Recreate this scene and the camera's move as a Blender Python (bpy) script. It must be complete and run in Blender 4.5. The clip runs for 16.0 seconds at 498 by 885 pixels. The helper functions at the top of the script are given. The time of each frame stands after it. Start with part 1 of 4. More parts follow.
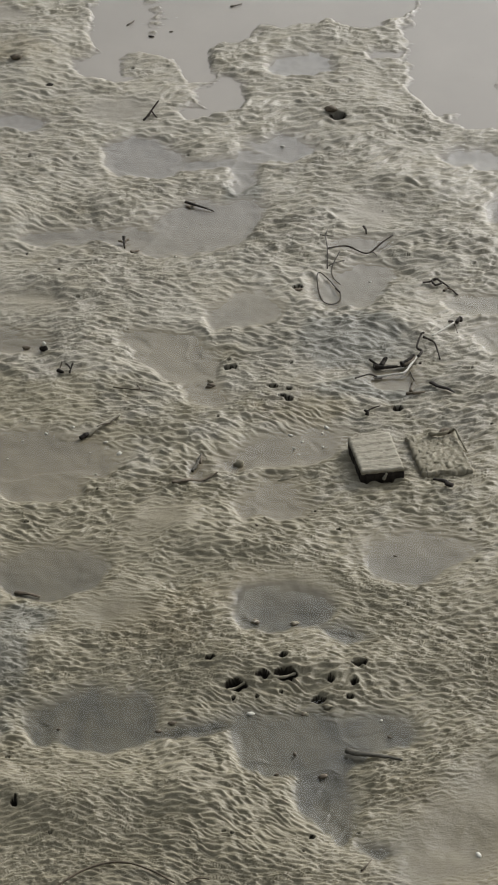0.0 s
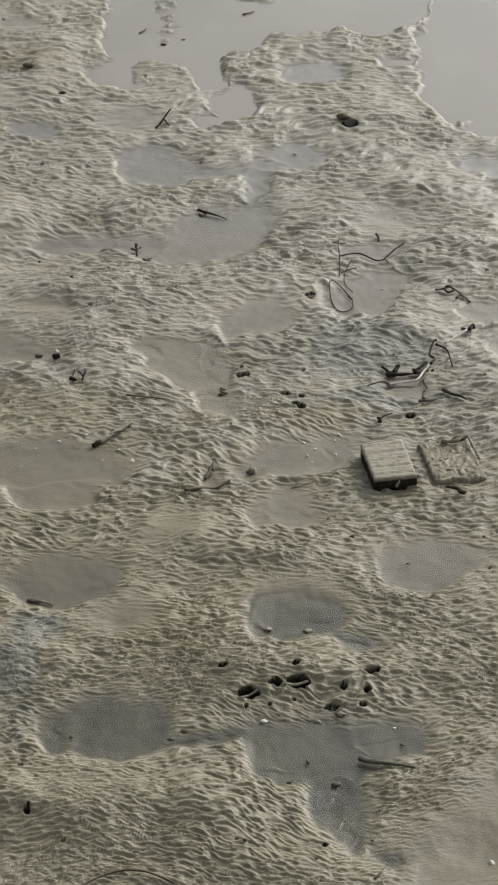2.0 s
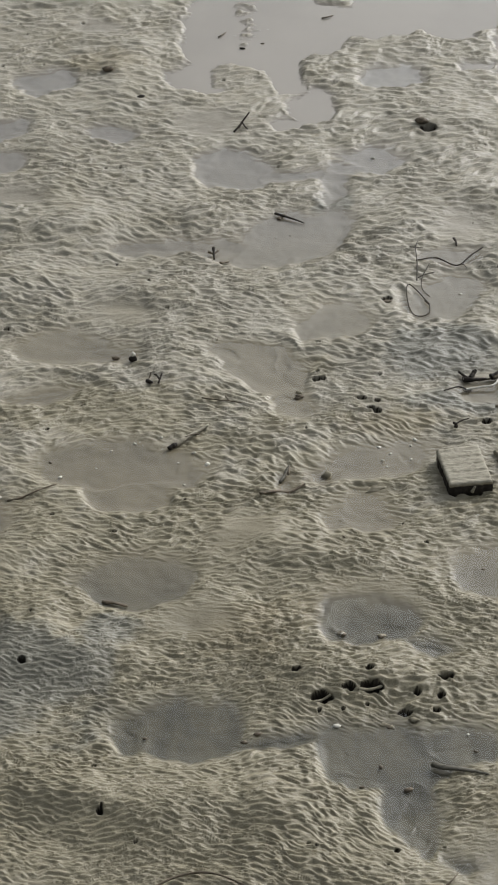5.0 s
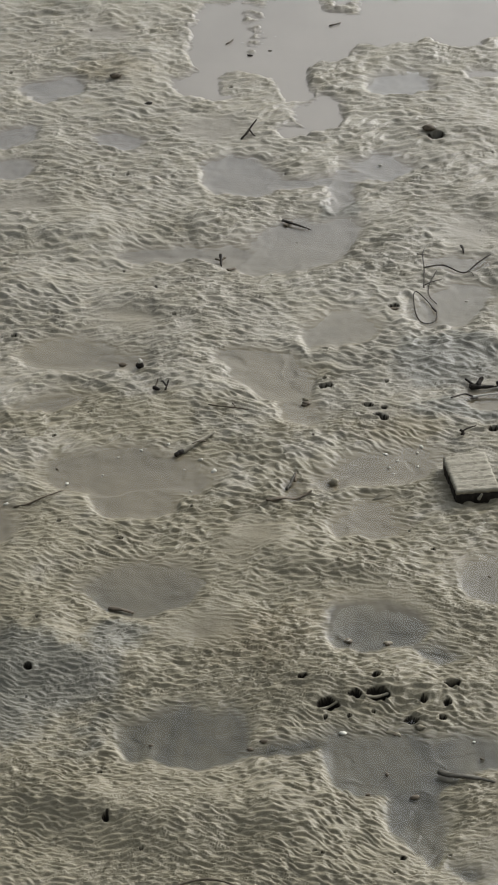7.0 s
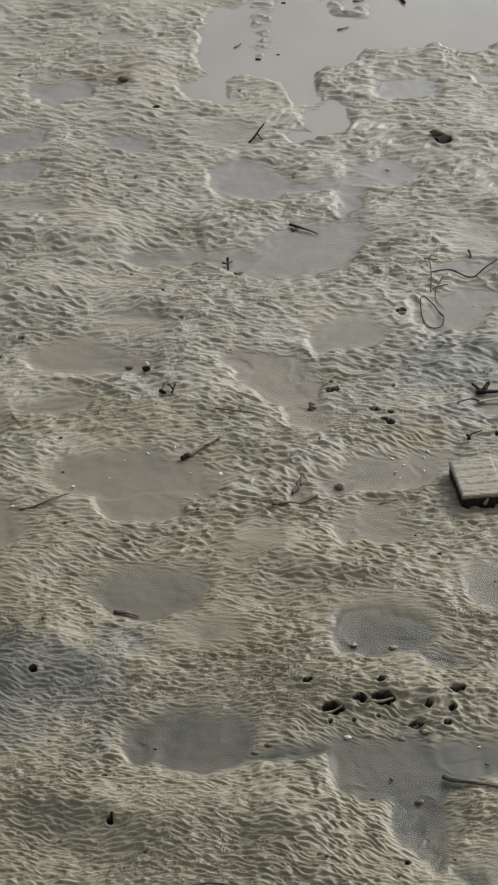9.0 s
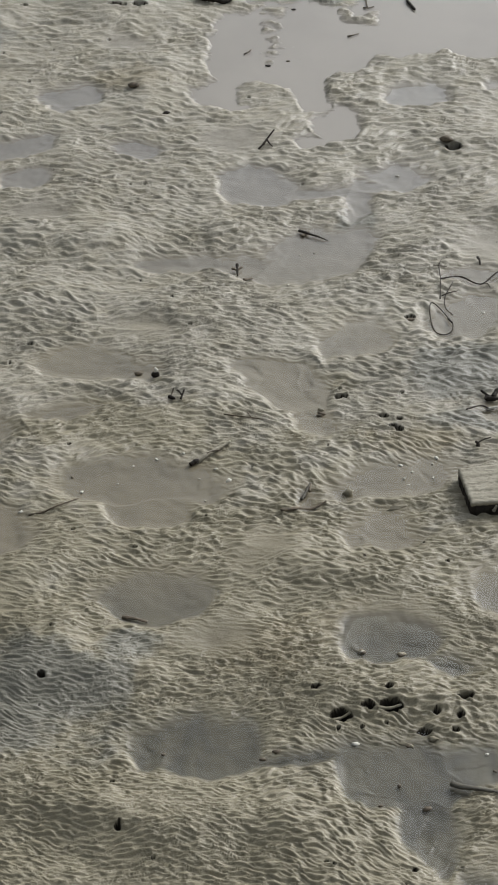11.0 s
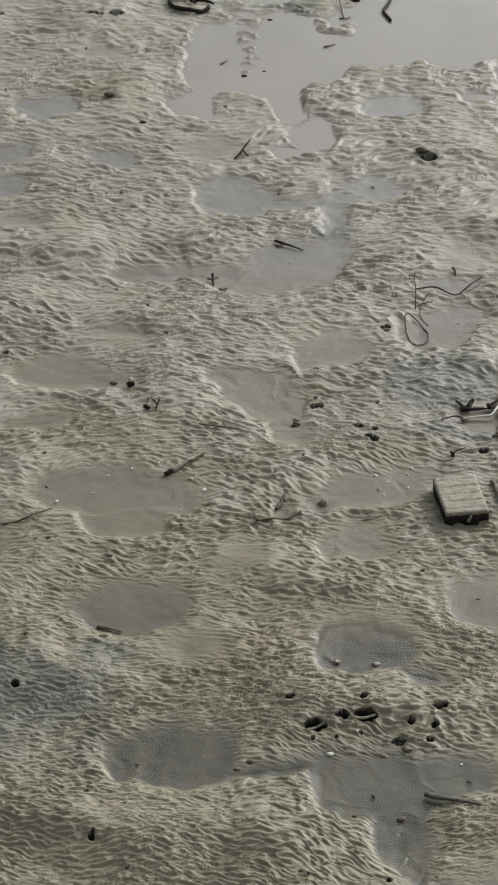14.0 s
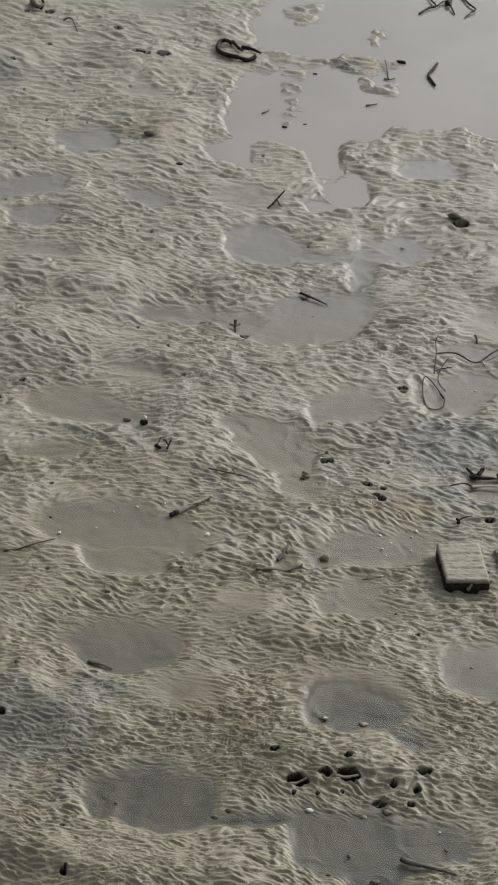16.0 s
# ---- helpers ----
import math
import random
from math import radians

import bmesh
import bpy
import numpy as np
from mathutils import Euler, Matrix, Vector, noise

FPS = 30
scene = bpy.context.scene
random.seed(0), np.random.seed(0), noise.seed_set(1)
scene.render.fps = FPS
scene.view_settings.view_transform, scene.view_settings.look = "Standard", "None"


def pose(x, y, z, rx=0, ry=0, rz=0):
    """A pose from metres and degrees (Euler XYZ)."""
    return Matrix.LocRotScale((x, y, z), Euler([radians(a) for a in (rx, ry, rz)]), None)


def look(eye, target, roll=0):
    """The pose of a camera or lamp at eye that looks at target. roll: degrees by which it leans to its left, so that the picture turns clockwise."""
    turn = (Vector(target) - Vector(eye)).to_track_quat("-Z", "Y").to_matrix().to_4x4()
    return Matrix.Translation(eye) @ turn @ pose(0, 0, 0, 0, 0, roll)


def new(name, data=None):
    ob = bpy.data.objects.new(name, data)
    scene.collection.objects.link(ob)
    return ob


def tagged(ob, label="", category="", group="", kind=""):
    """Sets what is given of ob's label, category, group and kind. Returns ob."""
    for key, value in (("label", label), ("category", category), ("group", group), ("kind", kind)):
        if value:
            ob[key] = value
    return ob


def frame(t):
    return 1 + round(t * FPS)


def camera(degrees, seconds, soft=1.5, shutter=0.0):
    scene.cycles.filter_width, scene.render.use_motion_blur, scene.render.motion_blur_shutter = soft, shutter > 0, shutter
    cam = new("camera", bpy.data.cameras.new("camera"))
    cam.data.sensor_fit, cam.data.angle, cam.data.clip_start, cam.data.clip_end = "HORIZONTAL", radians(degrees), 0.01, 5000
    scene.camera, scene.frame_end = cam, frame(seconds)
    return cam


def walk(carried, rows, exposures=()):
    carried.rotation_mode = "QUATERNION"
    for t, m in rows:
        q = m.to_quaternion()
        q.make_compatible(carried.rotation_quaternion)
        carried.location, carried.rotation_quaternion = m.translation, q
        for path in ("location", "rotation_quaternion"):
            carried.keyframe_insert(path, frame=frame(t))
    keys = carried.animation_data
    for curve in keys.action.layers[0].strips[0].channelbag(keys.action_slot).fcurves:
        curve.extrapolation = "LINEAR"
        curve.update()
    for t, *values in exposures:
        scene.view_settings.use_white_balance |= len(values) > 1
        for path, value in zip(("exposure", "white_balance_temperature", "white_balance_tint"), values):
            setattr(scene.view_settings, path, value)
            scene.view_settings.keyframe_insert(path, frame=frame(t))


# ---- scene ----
import functools

EYE = 1.9
cam = camera(14.36, 16.0, soft=2.1)
# seconds, pitch, yaw, roll: a long lens held by hand at one spot
ROWS = [
    (0.0, -33.000, 0.000, 0.000),
    (0.5, -32.931, -0.264, 0.119),
    (1.0, -32.902, -0.046, -0.044),
    (1.5, -32.831, 0.283, -0.300),
    (2.0, -32.782, 0.433, -0.293),
    (2.5, -32.759, 0.698, -0.368),
    (3.0, -32.768, 1.697, -0.867),
    (3.5, -32.746, 2.313, -1.190),
    (4.0, -32.704, 2.606, -1.150),
    (4.5, -32.672, 2.894, -1.203),
    (5.0, -32.645, 3.031, -1.206),
    (7.5, -32.411, 3.310, -1.159),
    (8.0, -32.399, 3.357, -1.090),
    (8.5, -32.375, 3.385, -1.075),
    (9.0, -32.333, 3.466, -1.032),
    (9.5, -32.302, 3.586, -1.034),
    (12.0, -32.054, 3.908, -0.993),
    (12.5, -32.017, 3.994, -0.982),
    (13.0, -31.966, 3.353, -0.573),
    (13.5, -31.925, 2.849, -0.291),
    (14.0, -31.878, 2.911, -0.396),
    (14.5, -31.755, 3.139, -0.354),
    (15.0, -30.748, 3.509, 0.904),
    (15.5, -30.572, 3.508, 4.663),
    (16.0, -30.488, 3.298, 4.558),
]
walk(cam, [(t, pose(0, 0, EYE, 90 + pitch, 0, yaw) @ pose(0, 0, 0, 0, 0, roll)) for t, pitch, yaw, roll in ROWS],
     [(0.0, 0.05, 6580, 10), (3.0, 0.12, 6520, 10), (9.0, 0.12, 6420, 10), (12.5, 0.13, 6390, 10), (16.0, 0.02, 6390, 10)])

# ---- light: overcast sky, a wide soft sun behind the flat ----
SUN_HEIGHT, SUN_TURN = 31, 42
world = bpy.data.worlds.new("overcast_sky")
scene.world = world
world.use_nodes = True
wn = world.node_tree
wn.nodes.clear()
sky = wn.nodes.new("ShaderNodeTexSky")
sky.sky_type, sky.sun_disc = "NISHITA", False
sky.sun_elevation, sky.sun_rotation = radians(SUN_HEIGHT), radians(SUN_TURN)
sky.air_density, sky.dust_density, sky.ozone_density = 2.2, 9.0, 1.0
grey = wn.nodes.new("ShaderNodeHueSaturation")
grey.inputs["Saturation"].default_value = 0.18
back = wn.nodes.new("ShaderNodeBackground")
back.inputs["Strength"].default_value = 0.15
wout = wn.nodes.new("ShaderNodeOutputWorld")
wn.links.new(sky.outputs[0], grey.inputs["Color"])
cool = wn.nodes.new("ShaderNodeMix")
cool.data_type, cool.blend_type = "RGBA", "MULTIPLY"
cool.inputs[0].default_value, cool.inputs[7].default_value = 1.0, (0.935, 0.985, 1.06, 1)
wn.links.new(grey.outputs[0], cool.inputs[6])
wn.links.new(cool.outputs[2], back.inputs["Color"])
wn.links.new(back.outputs[0], wout.inputs["Surface"])
sun_data = bpy.data.lights.new("sun", "SUN")
sun_data.energy, sun_data.angle, sun_data.color = 1.75, radians(16), (1.0, 0.985, 0.96)
sun = new("sun", sun_data)
sun_from = Vector((math.sin(radians(SUN_TURN)) * math.cos(radians(SUN_HEIGHT)),
                   math.cos(radians(SUN_TURN)) * math.cos(radians(SUN_HEIGHT)), math.sin(radians(SUN_HEIGHT))))
sun.matrix_world = look(sun_from * 30, (0, 0, 0))
scene.view_settings.exposure = 0.0


# ---- materials ----
class Nodes:
    """Short names for building one node material."""

    def __init__(self, name):
        self.mat = bpy.data.materials.new(name)
        self.mat.use_nodes = True
        self.tree = self.mat.node_tree
        self.bsdf = self.tree.nodes["Principled BSDF"]
        self.place = self.tree.nodes.new("ShaderNodeNewGeometry").outputs["Position"]

    def set(self, key, value):
        self.link(value, self.bsdf.inputs[key])

    def link(self, value, socket):
        if isinstance(value, bpy.types.NodeSocket):
            self.tree.links.new(value, socket)
        else:
            socket.default_value = value

    def noise(self, scale, detail=4, rough=0.55, stretch=(1, 1, 1), distort=0.0, where=None):
        m = self.tree.nodes.new("ShaderNodeMapping")
        m.inputs["Scale"].default_value = stretch
        self.link(where or self.place, m.inputs["Vector"])
        n = self.tree.nodes.new("ShaderNodeTexNoise")
        n.inputs["Scale"].default_value, n.inputs["Detail"].default_value = scale, detail
        n.inputs["Roughness"].default_value, n.inputs["Distortion"].default_value = rough, distort
        self.link(m.outputs[0], n.inputs["Vector"])
        return n.outputs["Fac"]

    def ramp(self, fac, a, b, low=0.0, high=1.0):
        r = self.tree.nodes.new("ShaderNodeMapRange")
        r.interpolation_type = "SMOOTHSTEP"
        for key, v in (("Value", fac), ("From Min", a), ("From Max", b), ("To Min", low), ("To Max", high)):
            self.link(v, r.inputs[key])
        return r.outputs[0]

    def mix(self, fac, a, b, blend="MIX"):
        m = self.tree.nodes.new("ShaderNodeMix")
        m.data_type, m.blend_type = "RGBA", blend
        self.link(fac, m.inputs[0])
        self.link((*a, 1) if isinstance(a, tuple) else a, m.inputs[6])
        self.link((*b, 1) if isinstance(b, tuple) else b, m.inputs[7])
        return m.outputs[2]

    def maths(self, op, a, b=0.0):
        m = self.tree.nodes.new("ShaderNodeMath")
        m.operation = op
        self.link(a, m.inputs[0])
        self.link(b, m.inputs[1])
        return m.outputs[0]

    def attr(self, name):
        a = self.tree.nodes.new("ShaderNodeAttribute")
        a.attribute_name = name
        return a.outputs["Fac"]

    def bump(self, height, strength, distance):
        b = self.tree.nodes.new("ShaderNodeBump")
        b.inputs["Strength"].default_value, b.inputs["Distance"].default_value = strength, distance
        self.link(height, b.inputs["Height"])
        self.link(b.outputs[0], self.bsdf.inputs["Normal"])


def mud_material():
    n = Nodes("tidal_mud")
    base = n.mix(n.ramp(n.noise(2.2, 5), 0.35, 0.65), (0.268, 0.244, 0.190), (0.300, 0.276, 0.220))
    base = n.mix(n.ramp(n.noise(9, 4), 0.42, 0.72, 0, 0.5), base, (0.250, 0.222, 0.152))
    base = n.mix(n.ramp(n.noise(26, 4, 0.6), 0.48, 0.75, 0, 0.5), base, (0.215, 0.182, 0.115))
    base = n.mix(n.ramp(n.noise(60, 5, 0.65), 0.3, 0.72, 0, 0.45), base, (0.20, 0.18, 0.125))
    base = n.mix(n.ramp(n.noise(240, 3, 0.6), 0.5, 0.75, 0, 0.4), base, (0.39, 0.37, 0.30))
    base = n.mix(n.ramp(n.attr("algae"), 0, 1, 0, 0.75), base, (0.205, 0.179, 0.112))
    base = n.mix(n.ramp(n.attr("ochre"), 0, 1, 0, 0.45), base, (0.235, 0.195, 0.118))
    base = n.mix(n.ramp(n.attr("stain"), 0, 1, 0, 0.78), base, (0.146, 0.142, 0.116))
    base = n.mix(1.0, base, (0.915, 0.91, 0.90), "MULTIPLY")
    # settled silt on the bed of the pools: brown, darker close by, greyer far off
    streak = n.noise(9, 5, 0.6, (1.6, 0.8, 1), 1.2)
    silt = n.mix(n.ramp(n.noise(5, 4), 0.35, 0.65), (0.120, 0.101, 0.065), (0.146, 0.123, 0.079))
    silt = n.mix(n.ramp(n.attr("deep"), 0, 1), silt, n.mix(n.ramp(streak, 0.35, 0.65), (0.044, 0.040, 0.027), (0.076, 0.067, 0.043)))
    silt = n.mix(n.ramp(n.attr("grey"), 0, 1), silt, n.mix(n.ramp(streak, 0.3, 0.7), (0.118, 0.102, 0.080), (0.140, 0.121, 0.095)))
    silt = n.mix(n.ramp(n.noise(45, 5, 0.65, (1, 1, 1), 0.8), 0.5, 0.75, 0, 0.25), silt, (0.10, 0.088, 0.065))
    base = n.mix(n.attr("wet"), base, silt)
    base = n.mix(n.ramp(n.noise(420, 2, 0.5), 0.70, 0.76, 0, 0.6), base, (0.10, 0.088, 0.065))
    # the shade deep inside the burrows is put into the colour, nearly black
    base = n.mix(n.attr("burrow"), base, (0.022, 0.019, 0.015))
    n.set("Base Color", base)
    n.set("Roughness", n.ramp(n.attr("wet"), 0, 1, 0.46, 0.36))
    n.set("Specular IOR Level", n.ramp(n.attr("burrow"), 0, 1, 0.32, 0.0))
    fine = n.maths("ADD", n.maths("MULTIPLY", n.noise(190, 5, 0.65, (0.7, 1.3, 1)), 1.0), n.maths("MULTIPLY", n.noise(420, 3, 0.6), 0.35))
    n.bump(n.maths("MULTIPLY", fine, n.ramp(n.attr("wet"), 0, 1, 1.0, 0.25)), 0.55, 0.003)
    return n.mat


def water_material():
    """A film of clear water: the bed shows through, and the sky is mirrored more the flatter the view."""
    n = Nodes("still_water")
    through_it = n.tree.nodes.new("ShaderNodeBsdfTransparent")
    through_it.inputs["Color"].default_value = (0.985, 0.985, 0.975, 1)
    gloss = n.tree.nodes.new("ShaderNodeBsdfGlossy")
    gloss.inputs["Roughness"].default_value = 0.03
    gloss.inputs["Color"].default_value = (1, 1, 1, 1)
    flatness = n.tree.nodes.new("ShaderNodeLayerWeight").outputs["Facing"]
    edge = n.maths("ADD", n.maths("MULTIPLY", n.maths("POWER", flatness, 5.0), 0.98), 0.02)
    wave = n.tree.nodes.new("ShaderNodeBump")
    wave.inputs["Strength"].default_value, wave.inputs["Distance"].default_value = 0.05, 0.004
    n.link(n.noise(16, 3), wave.inputs["Height"])
    n.link(wave.outputs[0], gloss.inputs["Normal"])
    surface = n.tree.nodes.new("ShaderNodeMixShader")
    n.link(edge, surface.inputs[0])
    n.link(through_it.outputs[0], surface.inputs[1])
    n.link(gloss.outputs[0], surface.inputs[2])
    n.tree.nodes.remove(n.bsdf)
    n.link(surface.outputs[0], n.tree.nodes["Material Output"].inputs["Surface"])
    return n.mat


def shallows_material():
    """Wide silty water, too turbid to see the bed."""
    n = Nodes("silty_shallows")
    silt = n.mix(n.ramp(n.noise(2.5, 4, 0.55, (1, 0.6, 1)), 0.35, 0.65), (0.208, 0.187, 0.156), (0.230, 0.207, 0.173))
    n.set("Base Color", n.mix(n.ramp(n.noise(120, 4), 0.66, 0.76, 0, 0.35), silt, (0.10, 0.088, 0.070)))
    n.set("Roughness", 0.07)
    n.set("IOR", 1.33)
    n.bump(n.noise(16, 3), 0.05, 0.004)
    return n.mat


def plain_material(name, light, dark, rough=0.6, scale=90, metal=0.0, stretch=(1, 1, 1)):
    n = Nodes(name)
    grain = n.noise(scale, 5, 0.6, stretch)
    n.set("Base Color", n.mix(n.ramp(grain, 0.3, 0.7), light, dark))
    n.set("Roughness", rough)
    n.set("Metallic", metal)
    n.set("Specular IOR Level", 0.12)
    n.bump(grain, 0.5, 0.002)
    return n.mat


MUD = mud_material()
WATER = water_material()
SHALLOWS = shallows_material()
WOOD = plain_material("weathered_wood", (0.33, 0.305, 0.24), (0.20, 0.18, 0.135), 0.7, 60, stretch=(1, 5, 5))
DARK_WOOD = plain_material("soaked_dark_wood", (0.032, 0.026, 0.02), (0.012, 0.01, 0.008), 0.75, 120)
TWIG = plain_material("dark_wet_twig", (0.06, 0.05, 0.04), (0.02, 0.017, 0.014), 0.75, 200)
PALE = plain_material("bleached_root", (0.62, 0.60, 0.54), (0.42, 0.39, 0.33), 0.6, 200)
BROWN = plain_material("brown_bark", (0.15, 0.12, 0.085), (0.06, 0.05, 0.035), 0.6, 150)
SHELL = plain_material("pale_shell", (0.55, 0.53, 0.46), (0.36, 0.34, 0.28), 0.5, 200)
GREY_WOOD = plain_material("waterlogged_grey_wood", (0.13, 0.12, 0.094), (0.040, 0.036, 0.028), 0.6, 90, stretch=(1, 3, 3))
SOIL = plain_material("mud_crust", (0.265, 0.24, 0.178), (0.165, 0.146, 0.10), 0.6, 110)


# ---- shape of the flat ----
@functools.lru_cache(maxsize=None)
def slopes(seed):
    """Random slopes at 512 x 512 corners, for one layer of noise."""
    turn = np.random.RandomState(seed).rand(512 * 512).astype(np.float32) * np.float32(2 * np.pi)
    return np.cos(turn), np.sin(turn)


def lattice(x, y, seed):
    """Gradient noise over the plane, about -0.7 to 0.7."""
    gx, gy = slopes(seed)
    xi, yi = np.floor(x), np.floor(y)
    xf, yf = (x - xi).astype(np.float32), (y - yi).astype(np.float32)
    ix, iy = xi.astype(np.int32), yi.astype(np.int32)
    u, v = xf * xf * xf * (xf * (6 * xf - 15) + 10), yf * yf * yf * (yf * (6 * yf - 15) + 10)
    west, east = (ix & 511) << 9, ((ix + 1) & 511) << 9
    south, north = iy & 511, (iy + 1) & 511

    def corner(k, i, j):
        return gx.take(k) * (xf - i) + gy.take(k) * (yf - j)

    a, b = corner(west | south, 0, 0), corner(west | north, 0, 1)
    a += (corner(east | south, 1, 0) - a) * u
    b += (corner(east | north, 1, 1) - b) * u
    return a + (b - a) * v


SHAPES = []


def shape(kind, x, y, long, short, turn):
    SHAPES.append((kind, x, y, long, short, radians(turn)))


def pool(*a):
    shape("pool", *a)


def flat(*a):
    shape("flat", *a)


def isle(*a):
    shape("isle", *a)


def mound(*a):
    shape("mound", *a)


def pad(*a):
    shape("pad", *a)


# hollows with water, smooth wet flats, islets and swells: place, half length, half width, turn
pool(0.162, 1.917, 0.017, 0.016, 50)
pool(0.132, 1.953, 0.026, 0.017, 80)
pool(0.121, 1.982, 0.035, 0.023, 88)
pool(0.114, 1.995, 0.046, 0.030, 81)
pool(0.101, 2.037, 0.065, 0.036, 87)
pool(0.043, 2.093, 0.058, 0.030, -11)
pool(0.075, 2.140, 0.105, 0.077, -1)
pool(0.012, 2.146, 0.058, 0.047, 87)
pool(0.172, 2.155, 0.064, 0.049, -4)
pool(-0.082, 2.159, 0.069, 0.016, 6)
pool(-0.292, 2.175, 0.047, 0.033, -81)
pool(-0.218, 2.181, 0.087, 0.074, -3)
pool(-0.178, 2.199, 0.055, 0.051, -78)
pool(0.137, 2.384, 0.043, 0.019, -24)
pool(0.008, 2.431, 0.041, 0.027, -31)
pool(0.052, 2.451, 0.075, 0.057, -18)
pool(-0.319, 2.542, 0.096, 0.075, 7)
pool(0.230, 2.588, 0.066, 0.050, 82)
pool(0.269, 2.589, 0.091, 0.080, 15)
pool(0.007, 2.722, 0.032, 0.030, 12)
pool(-0.592, 2.727, 0.069, 0.051, -82)
pool(0.043, 2.744, 0.063, 0.055, -62)
pool(-0.354, 2.796, 0.075, 0.069, -18)
pool(-0.086, 2.832, 0.032, 0.018, -88)
pool(-0.272, 2.866, 0.054, 0.049, -74)
pool(-0.006, 2.869, 0.050, 0.032, 16)
pool(-0.382, 2.875, 0.145, 0.083, 0)
pool(0.067, 2.900, 0.095, 0.054, 11)
pool(0.122, 2.928, 0.052, 0.045, 79)
pool(-0.669, 3.042, 0.048, 0.035, -72)
pool(-0.070, 3.068, 0.045, 0.039, 90)
pool(-0.538, 3.110, 0.057, 0.032, 20)
pool(-0.091, 3.119, 0.036, 0.025, -88)
pool(0.277, 3.139, 0.053, 0.031, 2)
pool(-0.101, 3.215, 0.093, 0.045, -88)
pool(-0.139, 3.225, 0.110, 0.063, -64)
pool(-0.438, 3.262, 0.064, 0.039, -1)
pool(-0.195, 3.269, 0.061, 0.032, -46)
pool(-0.529, 3.285, 0.089, 0.068, -6)
pool(0.473, 3.288, 0.057, 0.039, 79)
pool(-0.007, 3.404, 0.081, 0.064, 54)
pool(0.451, 3.424, 0.065, 0.041, 4)
pool(0.179, 3.463, 0.057, 0.047, 83)
pool(0.213, 3.513, 0.096, 0.070, 58)
pool(0.229, 3.683, 0.074, 0.039, 1)
pool(-0.158, 3.689, 0.083, 0.073, 0)
pool(-0.374, 3.718, 0.113, 0.037, 6)
pool(-0.255, 3.722, 0.060, 0.053, -4)
pool(-0.095, 3.758, 0.139, 0.109, 56)
pool(-0.018, 3.826, 0.074, 0.061, 88)
pool(0.529, 3.852, 0.061, 0.034, 81)
pool(-0.005, 4.018, 0.077, 0.036, 76)
pool(-0.135, 4.061, 0.072, 0.039, -8)
pool(-0.047, 4.066, 0.051, 0.039, 3)
pool(0.522, 4.099, 0.086, 0.053, -25)
pool(-0.240, 4.107, 0.109, 0.091, -70)
pool(0.017, 4.113, 0.043, 0.039, 84)
pool(-0.775, 4.133, 0.064, 0.063, -19)
pool(0.074, 4.170, 0.081, 0.071, 9)
pool(-0.876, 4.271, 0.068, 0.053, -67)
pool(-0.815, 4.312, 0.090, 0.061, 48)
pool(-0.539, 4.313, 0.068, 0.050, -4)
pool(-0.119, 4.370, 0.057, 0.030, 49)
pool(0.624, 4.382, 0.136, 0.081, 80)
pool(0.555, 4.433, 0.179, 0.075, 83)
pool(-0.070, 4.482, 0.108, 0.055, -89)
pool(-0.736, 4.629, 0.093, 0.081, 32)
pool(0.506, 4.649, 0.289, 0.121, 84)
pool(-0.349, 4.656, 0.107, 0.082, 82)
pool(0.134, 4.658, 0.090, 0.070, 65)
pool(-0.136, 4.677, 0.143, 0.049, -89)
pool(0.355, 4.723, 0.051, 0.025, 18)
pool(0.570, 4.882, 0.400, 0.169, 84)
pool(-0.325, 4.961, 0.275, 0.100, -86)
pool(-0.180, 5.024, 0.324, 0.243, 76)
pool(0.323, 5.352, 0.451, 0.174, 86)
pool(0.117, 5.386, 0.484, 0.339, 74)
pool(-0.227, 5.567, 0.304, 0.164, 88)
pool(0.009, 5.756, 0.557, 0.404, 71)
flat(0.273, 1.941, 0.087, 0.066, 46)
flat(0.326, 2.017, 0.062, 0.043, 66)
flat(-0.212, 2.440, 0.044, 0.035, -0)
flat(0.052, 2.497, 0.076, 0.037, 3)
flat(-0.154, 2.678, 0.038, 0.033, 0)
flat(-0.431, 3.435, 0.041, 0.026, -1)
flat(0.266, 3.838, 0.049, 0.037, 83)
flat(-0.716, 3.958, 0.051, 0.035, -4)
flat(-0.307, 4.365, 0.061, 0.049, -83)
flat(-0.649, 4.991, 0.061, 0.050, -9)
flat(-0.690, 5.733, 0.083, 0.069, 50)
isle(-0.256, 4.647, 0.086, 0.077, -83)
isle(-0.009, 5.196, 0.040, 0.037, 81)
isle(-0.047, 5.240, 0.056, 0.021, -72)
isle(-0.260, 5.242, 0.028, 0.021, 76)
isle(-0.229, 5.359, 0.100, 0.038, 9)
isle(-0.077, 5.380, 0.086, 0.074, -84)
isle(-0.337, 5.403, 0.051, 0.032, -22)
isle(-0.040, 5.638, 0.072, 0.020, -89)
isle(-0.275, 5.766, 0.096, 0.044, -89)
mound(-0.263, 2.042, 0.119, 0.046, 2)
mound(-0.091, 2.079, 0.060, 0.048, -12)
mound(0.035, 2.300, 0.102, 0.053, 3)
mound(0.102, 2.322, 0.077, 0.040, 4)
mound(-0.408, 2.375, 0.097, 0.056, 0)
mound(-0.274, 2.444, 0.080, 0.032, 2)
mound(0.392, 3.086, 0.084, 0.052, 3)
mound(-0.268, 3.220, 0.132, 0.038, -27)
mound(-0.271, 3.273, 0.094, 0.043, -41)
mound(0.282, 3.314, 0.099, 0.053, 1)
mound(-0.457, 3.481, 0.138, 0.053, 1)
